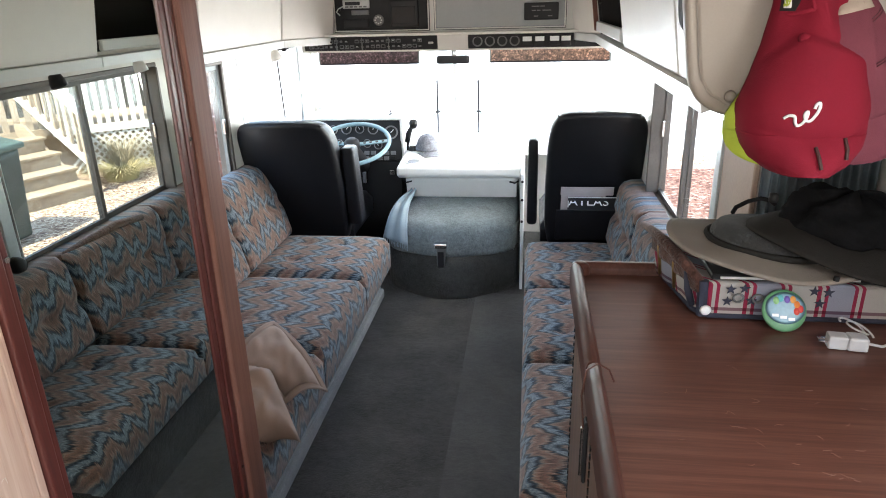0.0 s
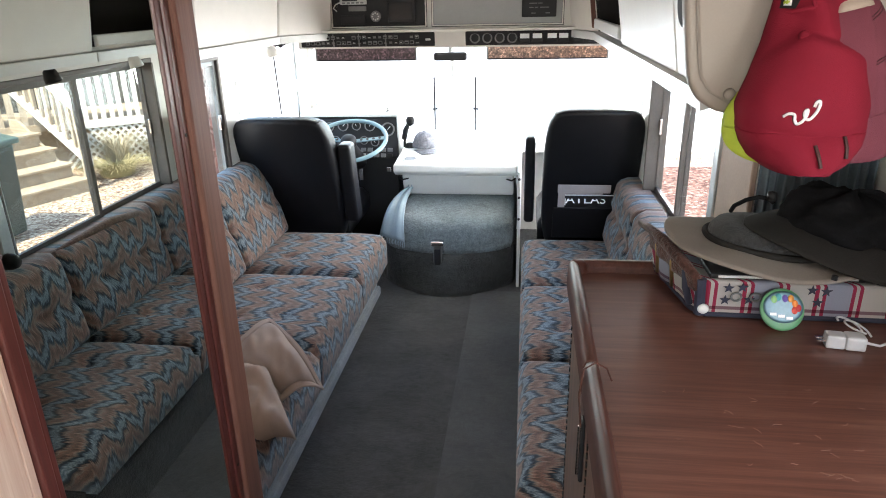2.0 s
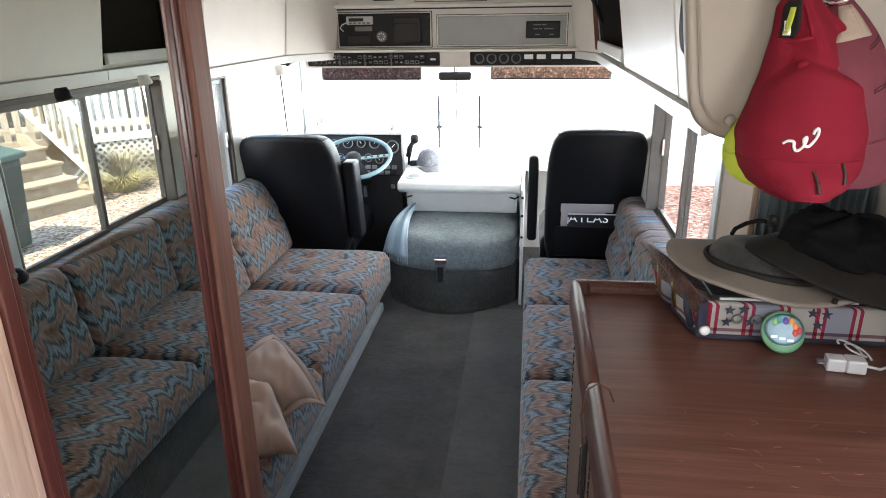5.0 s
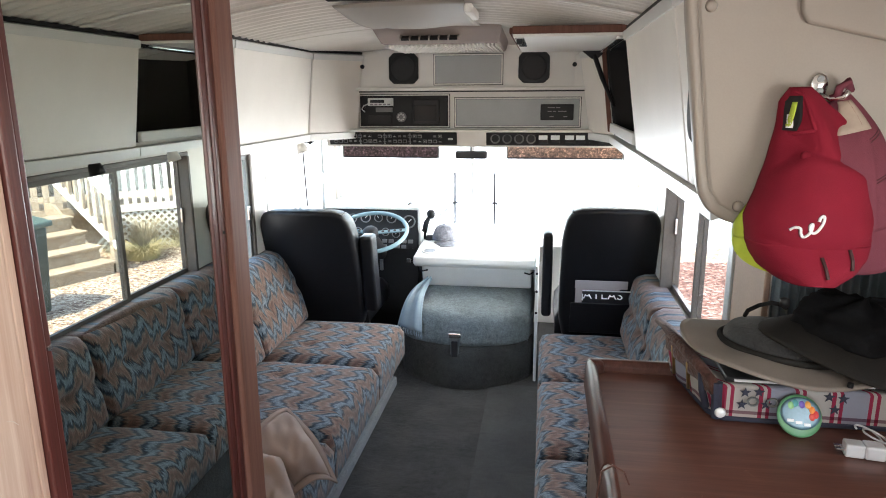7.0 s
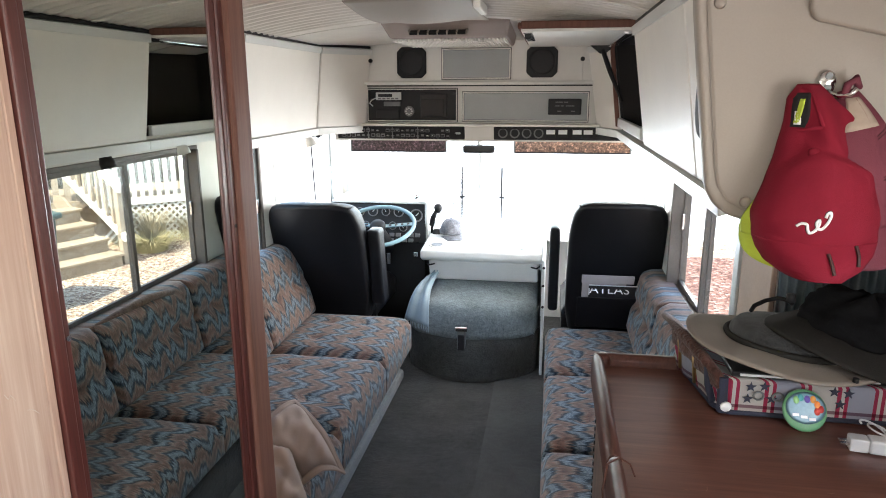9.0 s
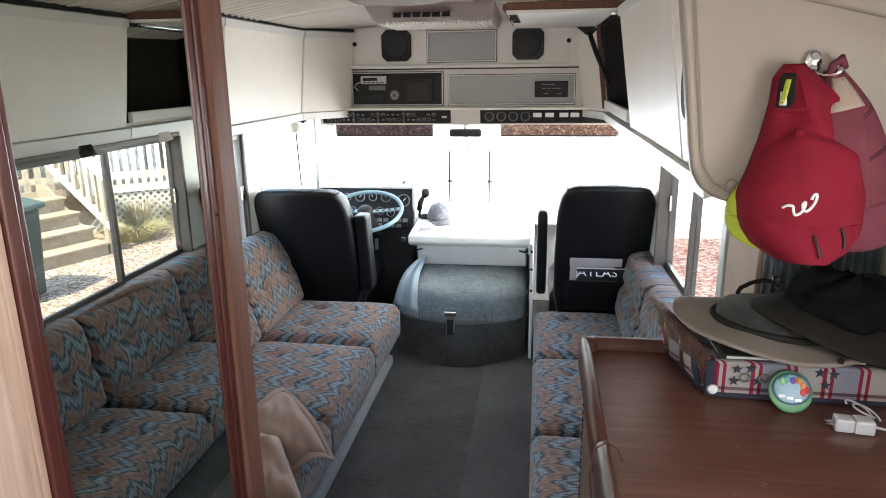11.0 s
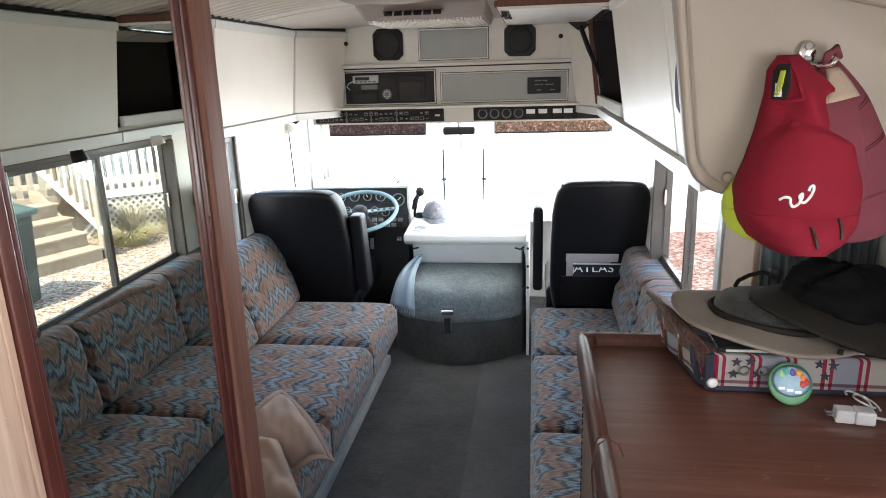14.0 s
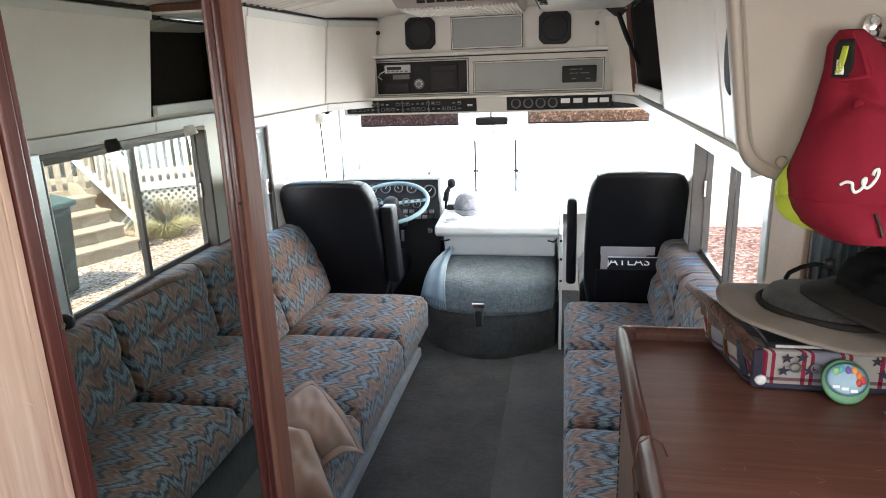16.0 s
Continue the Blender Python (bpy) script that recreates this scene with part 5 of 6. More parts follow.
def on_pink(x, v, out=0.0):
    """A place on the faded cap: x across from -1 to 1, v down it."""
    wv = 0.014 + 0.081 * min(1.0, v / 0.88) ** 0.85
    a = x * math.pi / 2
    b = 0.085 * math.sin(min(1, v * 1.2) * math.pi * 0.62) ** 0.8 + 0.005
    p = Vector((wv * math.sin(a), -b * math.cos(a) ** 0.75, -0.235 * v))
    n_ = crease(p.x, p.y, p.z, m_pink.translation.x)
    return m_pink @ (p + Vector((n_, n_ - 0.004 - out, 0)))


part("strap_patch", sheet(6, 6, lambda u, v: on_pink(-0.55 + 0.75 * u, 0.05 + 0.22 * v, 0.003), 0.0015), plain("beige_lining", (0.40, 0.33, 0.27), 0.9, vary=0.1), pc_, "beige lining seen through the strap opening", True)
for v0 in (0.34, 0.36, 0.62, 0.64):
    part("stitching", tube([on_pink(0.05 + 0.7 * k / 12, v0 - 0.08 * k / 12, 0.002) for k in range(13)], 0.0009, 5), PALEST, pc_, "dark row of stitching", True)
part("emblem", tube([on_pink(0.62 + 0.17 * math.cos(q), 0.80 + 0.055 * math.sin(q), 0.003) for q in [k * math.pi / 8 for k in range(16)]], 0.003, 6, True), COVER, pc_, "dark ring emblem", True)
part("emblem", tube([on_pink(0.57, 0.83, 0.003), on_pink(0.66, 0.80, 0.003)], 0.003, 6), LITE, pc_, "white mark in the emblem", True)
lc = hanging_cap("lime_cap", "lime green cap hanging behind the red one", Matrix.Translation((0.402, 1.110, 1.482)) @ Matrix.Rotation(radians(3), 4, "Y") @ Matrix.Diagonal((0.80, 0.42, 0.68, 1)), LIME)
rc = thing("baseball_cap", "bright red baseball cap with white embroidered emblem", "cap", (0.388, 1.085, 1.548), group="caps on the hook")
# sections down the hanging cap: height, middle, half width, depth towards the aisle
CAP = [(1.562, 0.380, 0.012, 0.020), (1.540, 0.384, 0.030, 0.036), (1.508, 0.401, 0.048, 0.048), (1.455, 0.410, 0.066, 0.060), (1.412, 0.407, 0.074, 0.070), (1.366, 0.405, 0.087, 0.076), (1.335, 0.407, 0.086, 0.076), (1.312, 0.409, 0.079, 0.080), (1.292, 0.407, 0.065, 0.083), (1.278, 0.403, 0.042, 0.085)]


def section(z):
    """The cap's middle, half width and depth at a height."""
    z = max(CAP[-1][0], min(CAP[0][0], z))
    for (z0, *p), (z1, *q) in zip(CAP, CAP[1:]):
        if z >= z1:
            k = (z0 - z) / (z0 - z1)
            k = k * k * (3 - 2 * k) * 0.2 + k * 0.8
            return [a + (b - a) * k for a, b in zip(p, q)]
    return list(CAP[-1][1:])


def step(t):
    t = max(0.0, min(1.0, t))
    return t * t * (3 - 2 * t)


def on_red(x, z, out=0.0):
    """A place on the red cap: x across from -1 to 1, z its height."""
    c, w, d = section(z)
    a = x * math.pi / 2
    fold = 1.462 - 0.050 * max(0.0, -x - 0.3) ** 1.2 * 1.6 - 0.034 * max(0.0, x + 0.3) ** 1.3
    d += 0.020 * step((fold - z) / 0.012 + 0.5) - 0.010
    seam = 1.329 + 0.032 * x * x
    d -= 0.003 * math.exp(-((z - seam) / 0.006) ** 2)
    d += 0.012 * step((seam - z) / 0.03) * math.cos(a)
    px, pz = c + w * math.sin(a), z
    n_ = 0.010 * noise.noise(Vector((px * 19, z * 15, 4.0))) * (1.6 if z > fold else 0.7)
    n_ += 0.007 * math.sin((px * 0.9 + z * 0.45) * 105) * step((z - fold) / 0.02)
    return Vector((px, 1.088 - (d + n_ + out) * max(0.0, math.cos(a)) ** 0.7, pz))


part("crown", sheet(54, 56, lambda u, v: on_red(2 * u - 1, 1.560 - 0.231 * v), 0.003), REDC, rc, "", True)
part("bill", sheet(48, 18, lambda u, v: on_red((2 * u - 1) * 0.995, 1.331 - 0.053 * v, 0.002 * v - 0.001), 0.004), REDC, rc, "stitched bill", True)
for q in (0.25, 0.5, 0.75):
    part("bill_stitch", tube([on_red(-0.86 + 1.72 * k / 30, 1.326 - 0.046 * q + 0.020 * (-0.86 + 1.72 * k / 30) ** 2, 0.0026) for k in range(31)], 0.0006, 5), REDC, rc, "row of bill stitching", True)
part("button", move(lathe([(0.0, 0.006), (0.007, 0.004), (0.009, 0.0), (0.0, 0.0)], 16), Matrix.Translation(on_red(-0.30, 1.462, 0.001)) @ Matrix.Rotation(radians(66), 4, "X")), REDC, rc, "cloth-covered button", True)
for pts_ in ([(-0.30 - 0.52 * k / 10, 1.455 - 0.07 * k / 10) for k in range(11)], [(-0.30 + 1.2 * k / 10, 1.463 - 0.035 * (k / 10) ** 1.3) for k in range(11)], [(-0.30 + 0.3 * k / 10, 1.458 - 0.125 * k / 10) for k in range(11)], [(-0.25 + 0.5 * k / 10, 1.470 + 0.06 * k / 10) for k in range(11)]):
    part("seam", tube([on_red(x, z, 0.0008) for x, z in pts_], 0.0012, 6), REDC, rc, "stitched panel seam", True)
# strap opening: a dark patch paints its shaded inside, with pale label and lime band
part("strap_opening", sheet(8, 12, lambda u, v: on_red(-0.80 + (0.62 - 0.25 * v) * u, 1.548 - 0.050 * v, 0.0035), 0.002), BLK_IN, rc, "dark patch on the crown for the strap opening's shaded inside", True)
part("strap_edge", tube([on_red(x, z, 0.005) for x, z in ((-0.18, 1.500), (-0.15, 1.530), (-0.20, 1.552), (-0.6, 1.556), (-0.95, 1.540), (-0.98, 1.515), (-0.90, 1.495), (-0.5, 1.494), (-0.18, 1.500))], 0.003, 8), REDC, rc, "rolled strap edge", True)
part("inner_band", sheet(3, 8, lambda u, v: on_red(-0.50 + 0.14 * u - 0.22 * v, 1.540 - 0.036 * v, 0.0062), 0.001), LIME, rc, "lime inner band", True)
part("inner_label", sheet(3, 4, lambda u, v: on_red(-0.72 + 0.20 * u, 1.522 - 0.020 * v, 0.0062), 0.001), LITE, rc, "pale inner label", True)
def smooth_line(p, n):
    """A smooth line through flat points, n steps between each two."""
    out = []
    for i in range(len(p) - 1):
        q = [Vector(p[max(0, min(len(p) - 1, i + j))]) for j in (-1, 0, 1, 2)]
        for k in range(n):
            t = k / n
            out.append(0.5 * (2 * q[1] + (q[2] - q[0]) * t + (2 * q[0] - 5 * q[1] + 4 * q[2] - q[3]) * t * t + (3 * q[1] - q[0] - 3 * q[2] + q[3]) * t ** 3))
    return [(v.x, v.y) for v in out] + [tuple(p[-1])]


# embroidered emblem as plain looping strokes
loops = [(-0.0235, 0.0015), (-0.018, 0.0045), (-0.011, 0.002), (-0.0095, -0.006), (-0.006, -0.0115), (0.000, -0.009), (0.004, -0.001), (0.004, 0.006), (0.001, 0.003), (0.003, -0.005), (0.008, -0.008), (0.014, -0.002), (0.0185, 0.008), (0.018, 0.0145), (0.014, 0.0135), (0.012, 0.008)]
for r, mt, dy in ((0.0031, COVER, 0.0014), (0.0022, LITE, 0.0034)):
    pts_ = []
    for x, z in smooth_line(loops, 5):
        zz = 1.361 + z + 0.22 * x
        c, w, d = section(zz)
        pts_.append(on_red(math.asin(max(-1, min(1, (0.383 + x - c) / w))) / (math.pi / 2), zz, dy))
    part("emblem", tube(pts_, r, 8), mt, rc, "white embroidered emblem", True)
for x, z in ((-0.02, 1.305), (0.30, 1.316)):
    part("clip", tube([on_red(x - 0.02, z + 0.014, 0.006), on_red(x, z, 0.008), on_red(x + 0.04, z - 0.014, 0.009)], 0.0026, 6), BROWNB, rc, "dark bill clip")
for x, z in ((-0.36, 1.392), (0.06, 1.412)):
    part("eyelet", lathe([(0.0, 0.001), (0.0018, 0.001), (0.0026, 0.0), (0.0, 0.0)], 10, m=Matrix.Translation(on_red(x, z, 0.001)) @ Matrix.Rotation(radians(90), 4, "X")), BROWNB, rc)

# ---- pleated blind ----
BLIND = plain("slate_blue_blind", (0.13, 0.17, 0.20), 0.8, vary=0.15, bump=0.15)
bd = thing("pleated_curtain", "slate blue pleated curtain hanging behind the galley counter", "curtain", (0.66, 1.60, 0.9))


def pleat(u, v):
    x = 0.545 + 0.25 * u
    return Vector((x, 1.600 + 0.009 * math.sin(u * 2 * math.pi * 13) + 0.003 * math.sin(u * 40 + v * 3), 0.93 + 0.42 * v))


part("pleats", sheet(130, 6, pleat, 0.002), BLIND, bd, "", True)
part("rail", box((0.54, 1.585, 1.35), (0.798, 1.615, 1.37), 0.004), ALU, bd)

# ---- fabric box with hats ----
bx = thing("fabric_box", "patriotic striped fabric box with dark binding and woven lid edge", "storage box", (0.45, 1.25, CZ), turn=0)
STR = Net("stars_stripes_cloth")
sepn = STR.add("SeparateXYZ")
STR.wire(STR.coords(), sepn.inputs[0])
kx = STR.math("FRACT", STR.math("MULTIPLY", STR.math("ADD", sepn.outputs[0], sepn.outputs[1]), 8.2))
colr = STR.ramp(kx, [(0.0, (0.34, 0.325, 0.305)), (0.06, (0.22, 0.02, 0.05)), (0.12, (0.34, 0.325, 0.305)), (0.17, (0.22, 0.02, 0.05)), (0.22, (0.22, 0.23, 0.28)), (0.56, (0.22, 0.02, 0.05)), (0.61, (0.34, 0.325, 0.305)), (0.66, (0.22, 0.02, 0.05)), (0.71, (0.35, 0.33, 0.31))], "CONSTANT")
kz = STR.math("FRACT", STR.math("MULTIPLY", STR.math("SUBTRACT", sepn.outputs[2], CZ), 9.5))
band = STR.ramp(kz, [(0.0, (0.35, 0.2, 0.26)), (0.10, (0.95, 0.9, 0.88)), (0.16, (0.4, 0.25, 0.3)), (0.22, (1, 1, 1)), (1.0, (1, 1, 1))], "CONSTANT")
mx = STR.add("Mix", data_type="RGBA", blend_type="MULTIPLY")
mx.inputs[0].default_value = 1.0
STR.wire(colr, mx.inputs[6])
STR.wire(band, mx.inputs[7])
STR.wire(mx.outputs[2], STR.b.inputs["Base Color"])
STR.bump(STR.noise(STR.coords(), 500, 2), 0.3, 0.002)
STR = STR.set(0.85, 0, 0.2)
NAVY = plain("navy_binding", (0.025, 0.028, 0.05), 0.8, vary=0.2, bump=0.2)
BASKET = carpet("woven_basket_edge", (0.075, 0.034, 0.026), 0.6, 60, 150)
a0, b0, b1 = 0.332, 1.190, 1.392
foot = [(a0 + 0.012, b0), (0.70, b0 - 0.006), (0.70, b1), (0.292, b1), (a0 - 0.012, b0 + 0.03)]
part("body", prism(foot, "z", CZ + 0.002, CZ + 0.074, 0.006, 2), STR, bx)
part("binding", prism([(x + (0.002 if x > 0.4 else -0.002), y - 0.002) for x, y in foot], "z", CZ + 0.0005, CZ + 0.012, 0.003, 1), NAVY, bx, "dark bottom binding")
part("corner_binding", tube([(0.334, 1.196, CZ + 0.004), (0.331, 1.197, CZ + 0.074)], 0.010, 8), NAVY, bx, "dark corner binding")
part("lid_edge", tube([(0.268, 1.405, CZ + 0.105), (0.282, 1.34, CZ + 0.102), (0.302, 1.26, CZ + 0.092), (0.326, 1.195, CZ + 0.072)], [0.006, 0.011, 0.012, 0.008], 10), BASKET, bx, "woven brown lid edge", True)
def box_side(u, v):
    return Vector((0.276 + 0.050 * v + 0.012 * (1 - u) + 0.003 * math.sin(v * 20), 1.395 - 0.20 * v, CZ + 0.006 + (0.095 - 0.025 * v) * u))


part("side_panel", sheet(5, 14, lambda u, v: box_side(0.62 * u, v), 0.004), STR, bx, "", True)
part("lid_rim", sheet(4, 14, lambda u, v: box_side(0.60 + 0.40 * u, v) - Vector((0.005, 0.002, 0)), 0.004), BASKET, bx, "woven brown lid rim", True)
BRASS = plain("aged_brass", (0.30, 0.20, 0.09), 0.4, 0.9, vary=0.2, bump=0)
for v in (0.10, 0.45):
    part("clasp", tube([box_side(u, v + 0.10 * u) - Vector((0.006, 0.003, 0)) for u in (0.10, 0.35, 0.60, 0.85)], 0.0045, 8), BRASS, bx, "aged brass clasp", True)
part("strap", tube([box_side(0.95, 0.80) - Vector((0.006, 0.004, 0)), box_side(0.55, 0.84) - Vector((0.010, 0.006, 0)), box_side(0.10, 0.86) - Vector((0.006, 0.004, 0))], 0.007, 8), NAVY, bx, "dark strap", True)
part("stud", lathe([(0.0, 0.005), (0.008, 0.004), (0.0105, 0.0), (0.0, 0.0)], 18, m=Matrix.Translation((0.338, 1.187, CZ + 0.018)) @ Matrix.Rotation(radians(90), 4, "X")), LITE, bx, "white press stud", True)
for i in range(2):
    part("emblem", tube([(0.392 + i * 0.034 + 0.009 * math.cos(q), 1.1825, CZ + 0.046 + 0.008 * math.sin(q)) for q in [k * math.pi / 5 for k in range(10)]], 0.0022, 6, True), DARKALU, bx, "small metal ring emblem")


def star(cx, cz, r, y):
    o = []
    for k in range(10):
        q = math.pi / 2 + k * math.pi / 5
        rr = r if k % 2 == 0 else r * 0.4
        o.append((cx + rr * math.cos(q), cz + rr * math.sin(q)))
    return prism(o, "y", y - 0.0012, y)


for cx, cz in ((0.378, CZ + 0.062), (0.402, CZ + 0.064), (0.416, CZ + 0.040), (0.522, CZ + 0.062), (0.546, CZ + 0.060), (0.534, CZ + 0.038), (0.374, CZ + 0.038)):
    part("star", star(cx, cz, 0.0105, 1.1855), NAVY, bx, "dark blue star")
# folder sticking out under the hats
fd = thing("black_folder", "black folder under the hats", "folder", (0.45, 1.2, CZ + 0.09))
part("cover", lean(box((0.345, 1.196, CZ + 0.0755), (0.68, 1.37, CZ + 0.086), 0.002, 1), (0.4, 1.2, CZ + 0.08), "Y", 0.3), BLACK, fd)
part("page_edge", box((0.36, 1.1935, CZ + 0.0785), (0.60, 1.197, CZ + 0.083)), PALEG, fd)

bg = thing("celebration_badge", "round green and blue badge with balloons leaning on the box", "badge", (0.443, 1.095, CZ))
bm_ = Matrix.Translation((0.465, 1.160, CZ + 0.034)) @ Matrix.Rotation(radians(90 - 28), 4, "X") @ Matrix.Scale(1.10, 4)
GRN = plain("badge_green", (0.12, 0.31, 0.16), 0.3, vary=0.1, bump=0)
BLU = plain("badge_blue", (0.20, 0.36, 0.46), 0.3, vary=0.15, scale=60, bump=0)
part("disc", move(lathe([(0.0, 0.004), (0.030, 0.0036), (0.0340, 0.0022), (0.0345, 0.0), (0.0, 0.0)], 36), bm_), GRN, bg, "", True)
part("picture", move(lathe([(0.0, 0.0046), (0.022, 0.0043), (0.0275, 0.0036), (0.0, 0.003)], 30), bm_ @ Matrix.Translation((0.001, 0.004, 0.0002)) @ Matrix.Diagonal((1.12, 0.95, 1, 1))), BLU, bg, "", True)
for x, y, col in ((-0.006, 0.020, (0.10, 0.40, 0.42)), (0.004, 0.018, (0.16, 0.10, 0.42)), (0.013, 0.018, (0.75, 0.32, 0.06)), (0.019, 0.010, (0.80, 0.25, 0.05)), (0.024, 0.003, (0.65, 0.05, 0.05)), (0.018, -0.001, (0.7, 0.08, 0.06)), (-0.013, 0.016, (0.30, 0.6, 0.25))):
    part("balloon", move(lathe([(0.0, 0.0062), (0.0045, 0.0056), (0.0056, 0.004), (0.0, 0.0035)], 14), bm_ @ Matrix.Translation((x, y, 0)) @ Matrix.Diagonal((0.9, 1.2, 1, 1))), plain("balloon_ink", col, 0.3, bump=0), bg, "", True)
for k in range(3):
    part("lettering_bar", move(box((-0.020 + k * 0.0125, -0.010 - k * 0.003, 0.0044), (-0.010 + k * 0.0125, -0.0055 - k * 0.003, 0.0052)), bm_), LITE, bg)

# hats on the box
STRAW = plain("grey_tan_felt", (0.25, 0.215, 0.185), 0.9, vary=0.12, bump=0.35, fine=420, spec=0.15)
DENIM = carpet("worn_grey_denim", (0.05, 0.05, 0.05), 0.45, 26, 300)
DKHAT = plain("charcoal_cotton", (0.026, 0.024, 0.022), 0.92, vary=0.2, bump=0.4, fine=350, spec=0.1)
BLK = plain("black_cotton", (0.009, 0.009, 0.010), 0.95, vary=0.3, bump=0.3, fine=300, spec=0.08)
h1 = thing("wide_brim_hat", "grey-tan wide brimmed hat lying on the fabric box", "hat", (0.44, 1.26, 1.06))
hm = Matrix.Translation((0.486, 1.316, CZ + 0.104)) @ Matrix.Rotation(radians(5), 4, "Y") @ Matrix.Rotation(radians(-1), 4, "X")


def brim(u, v):
    a = 2 * math.pi * u
    r = 0.10 + 0.088 * v
    return hm @ Vector((r * 1.08 * math.cos(a), r * 0.92 * math.sin(a), -0.006 * v + 0.010 * v * math.cos(2 * a + 0.6) + 0.003 * math.sin(5 * a)))


part("brim", sheet(60, 8, brim, 0.005), STRAW, h1, "stiff grey-tan brim", True)
part("crown", move(lathe([(0.112, 0.0), (0.110, 0.020), (0.100, 0.034), (0.06, 0.040), (0.0, 0.038)], 44), hm @ Matrix.Diagonal((1.08, 0.92, 1, 1))), DENIM, h1, "worn dark crown", True)
part("band", tube([hm @ Vector((0.116 * 1.08 * math.cos(a), 0.116 * 0.92 * math.sin(a), 0.006)) for a in [2 * math.pi * k / 44 for k in range(44)]], 0.0065, 8, True), DKHAT, h1, "rolled hat band", True)
part("eyelet", move(cyl((0.052, -0.166, -0.004), (0.052, -0.166, 0.004), 0.005, n=12), hm), BLACK, h1)
FRAY = plain("frayed_white_thread", (0.36, 0.36, 0.35), 0.9, bump=0)
rg = random.Random(8)
for k in range(12):
    x0 = -0.045 + rg.random() * 0.07
    y0 = -0.075 + rg.random() * 0.05
    p = [hm @ Vector((x0 + q * 0.022, y0 - q * 0.008 + rg.uniform(-0.003, 0.003), 0.043 - 0.003 * q + rg.uniform(-0.001, 0.002))) for q in range(3)]
    part("thread", tube(p, 0.0006, 4), FRAY, h1)

h2 = thing("bucket_hat", "charcoal sun hat with dark folded crown and chin cord", "hat", (0.52, 1.30, 1.12))
h2m = Matrix.Translation((0.600, 1.29, CZ + 0.146)) @ Matrix.Rotation(radians(9), 4, "Y") @ Matrix.Rotation(radians(4), 4, "X")


def brim2(u, v):
    a = 2 * math.pi * u
    r = 0.09 + 0.065 * v
    return h2m @ Vector((r * 1.12 * math.cos(a), r * 0.95 * math.sin(a), -0.034 * v ** 1.5 + 0.012 * v * math.sin(2 * a + 0.5)))


part("brim", sheet(60, 8, brim2, 0.004), DKHAT, h2, "drooping charcoal brim", True)


def slouch(u, v):
    a = 2 * math.pi * u
    t = v * math.pi / 2
    r = 0.105 * math.cos(t) ** 0.55 if t < 1.569 else 0
    w = 1 + 0.22 * noise.noise(Vector((math.cos(a) * 1.9, math.sin(a) * 1.9, v * 2.6))) + 0.06 * noise.noise(Vector((math.cos(a) * 6, math.sin(a) * 6, v * 7)))
    return h2m @ Vector((r * w * 1.05 * math.cos(a), r * w * 0.95 * math.sin(a), 0.066 * math.sin(t) * w))


part("crown", sheet(64, 24, slouch, 0.004), BLK, h2, "crumpled black crown", True)
part("chin_cord", tube([(0.398, 1.30, 1.128), (0.400, 1.29, 1.142), (0.415, 1.275, 1.158), (0.435, 1.268, 1.166), (0.452, 1.266, 1.163), (0.462, 1.27, 1.155)], 0.0042, 8), BLK, h2, "thin black chin cord", True)
part("cord_lock", lathe([(0.0, 0.011), (0.008, 0.009), (0.009, -0.006), (0.0, -0.008)], 14, m=Matrix.Translation((0.455, 1.262, 1.168))), BLACK, h2, "", True)

# charger and cable
chg = thing("usb_charger", "white USB wall charger lying on the worktop", "charger", (0.54, 1.09, CZ))
CHW = plain("charger_white", (0.55, 0.56, 0.58), 0.35, vary=0.03, bump=0)
cm = Matrix.Translation((0.541, 1.092, CZ + 0.0125)) @ Matrix.Rotation(radians(-8), 4, "Z") @ Matrix.Scale(0.98, 4)
part("body", move(box((-0.026, -0.013, -0.012), (0.004, 0.013, 0.012), 0.003), cm), CHW, chg)
part("head", move(box((0.004, -0.015, -0.012), (0.036, 0.015, 0.013), 0.004), cm), CHW, chg)
for s in (-0.006, 0.006):
    part("pin", move(box((-0.040, s - 0.003, -0.001), (-0.025, s + 0.003, 0.001)), cm), CHROME, chg)
cb = thing("usb_cable", "thin white cable looped beside the charger", "cable", (0.58, 1.1, CZ))
pts = []
for k in range(40):
    q = k / 39
    a = q * 3.6 * math.pi
    pts.append((0.585 + 0.020 * math.cos(a) - 0.02 * q, 1.125 + 0.022 * math.sin(a) + 0.01 * q, CZ + 0.004 + 0.022 * abs(math.sin(a * 0.5)) + 0.006 * q))
part("wire", tube(pts[:34], 0.0018, 7), CHW, cb, "", True)
part("plug_lead", tube([(0.574, 1.088, CZ + 0.012), (0.60, 1.085, CZ + 0.008), (0.62, 1.10, CZ + 0.006)], 0.0024, 7), CHW, cb)


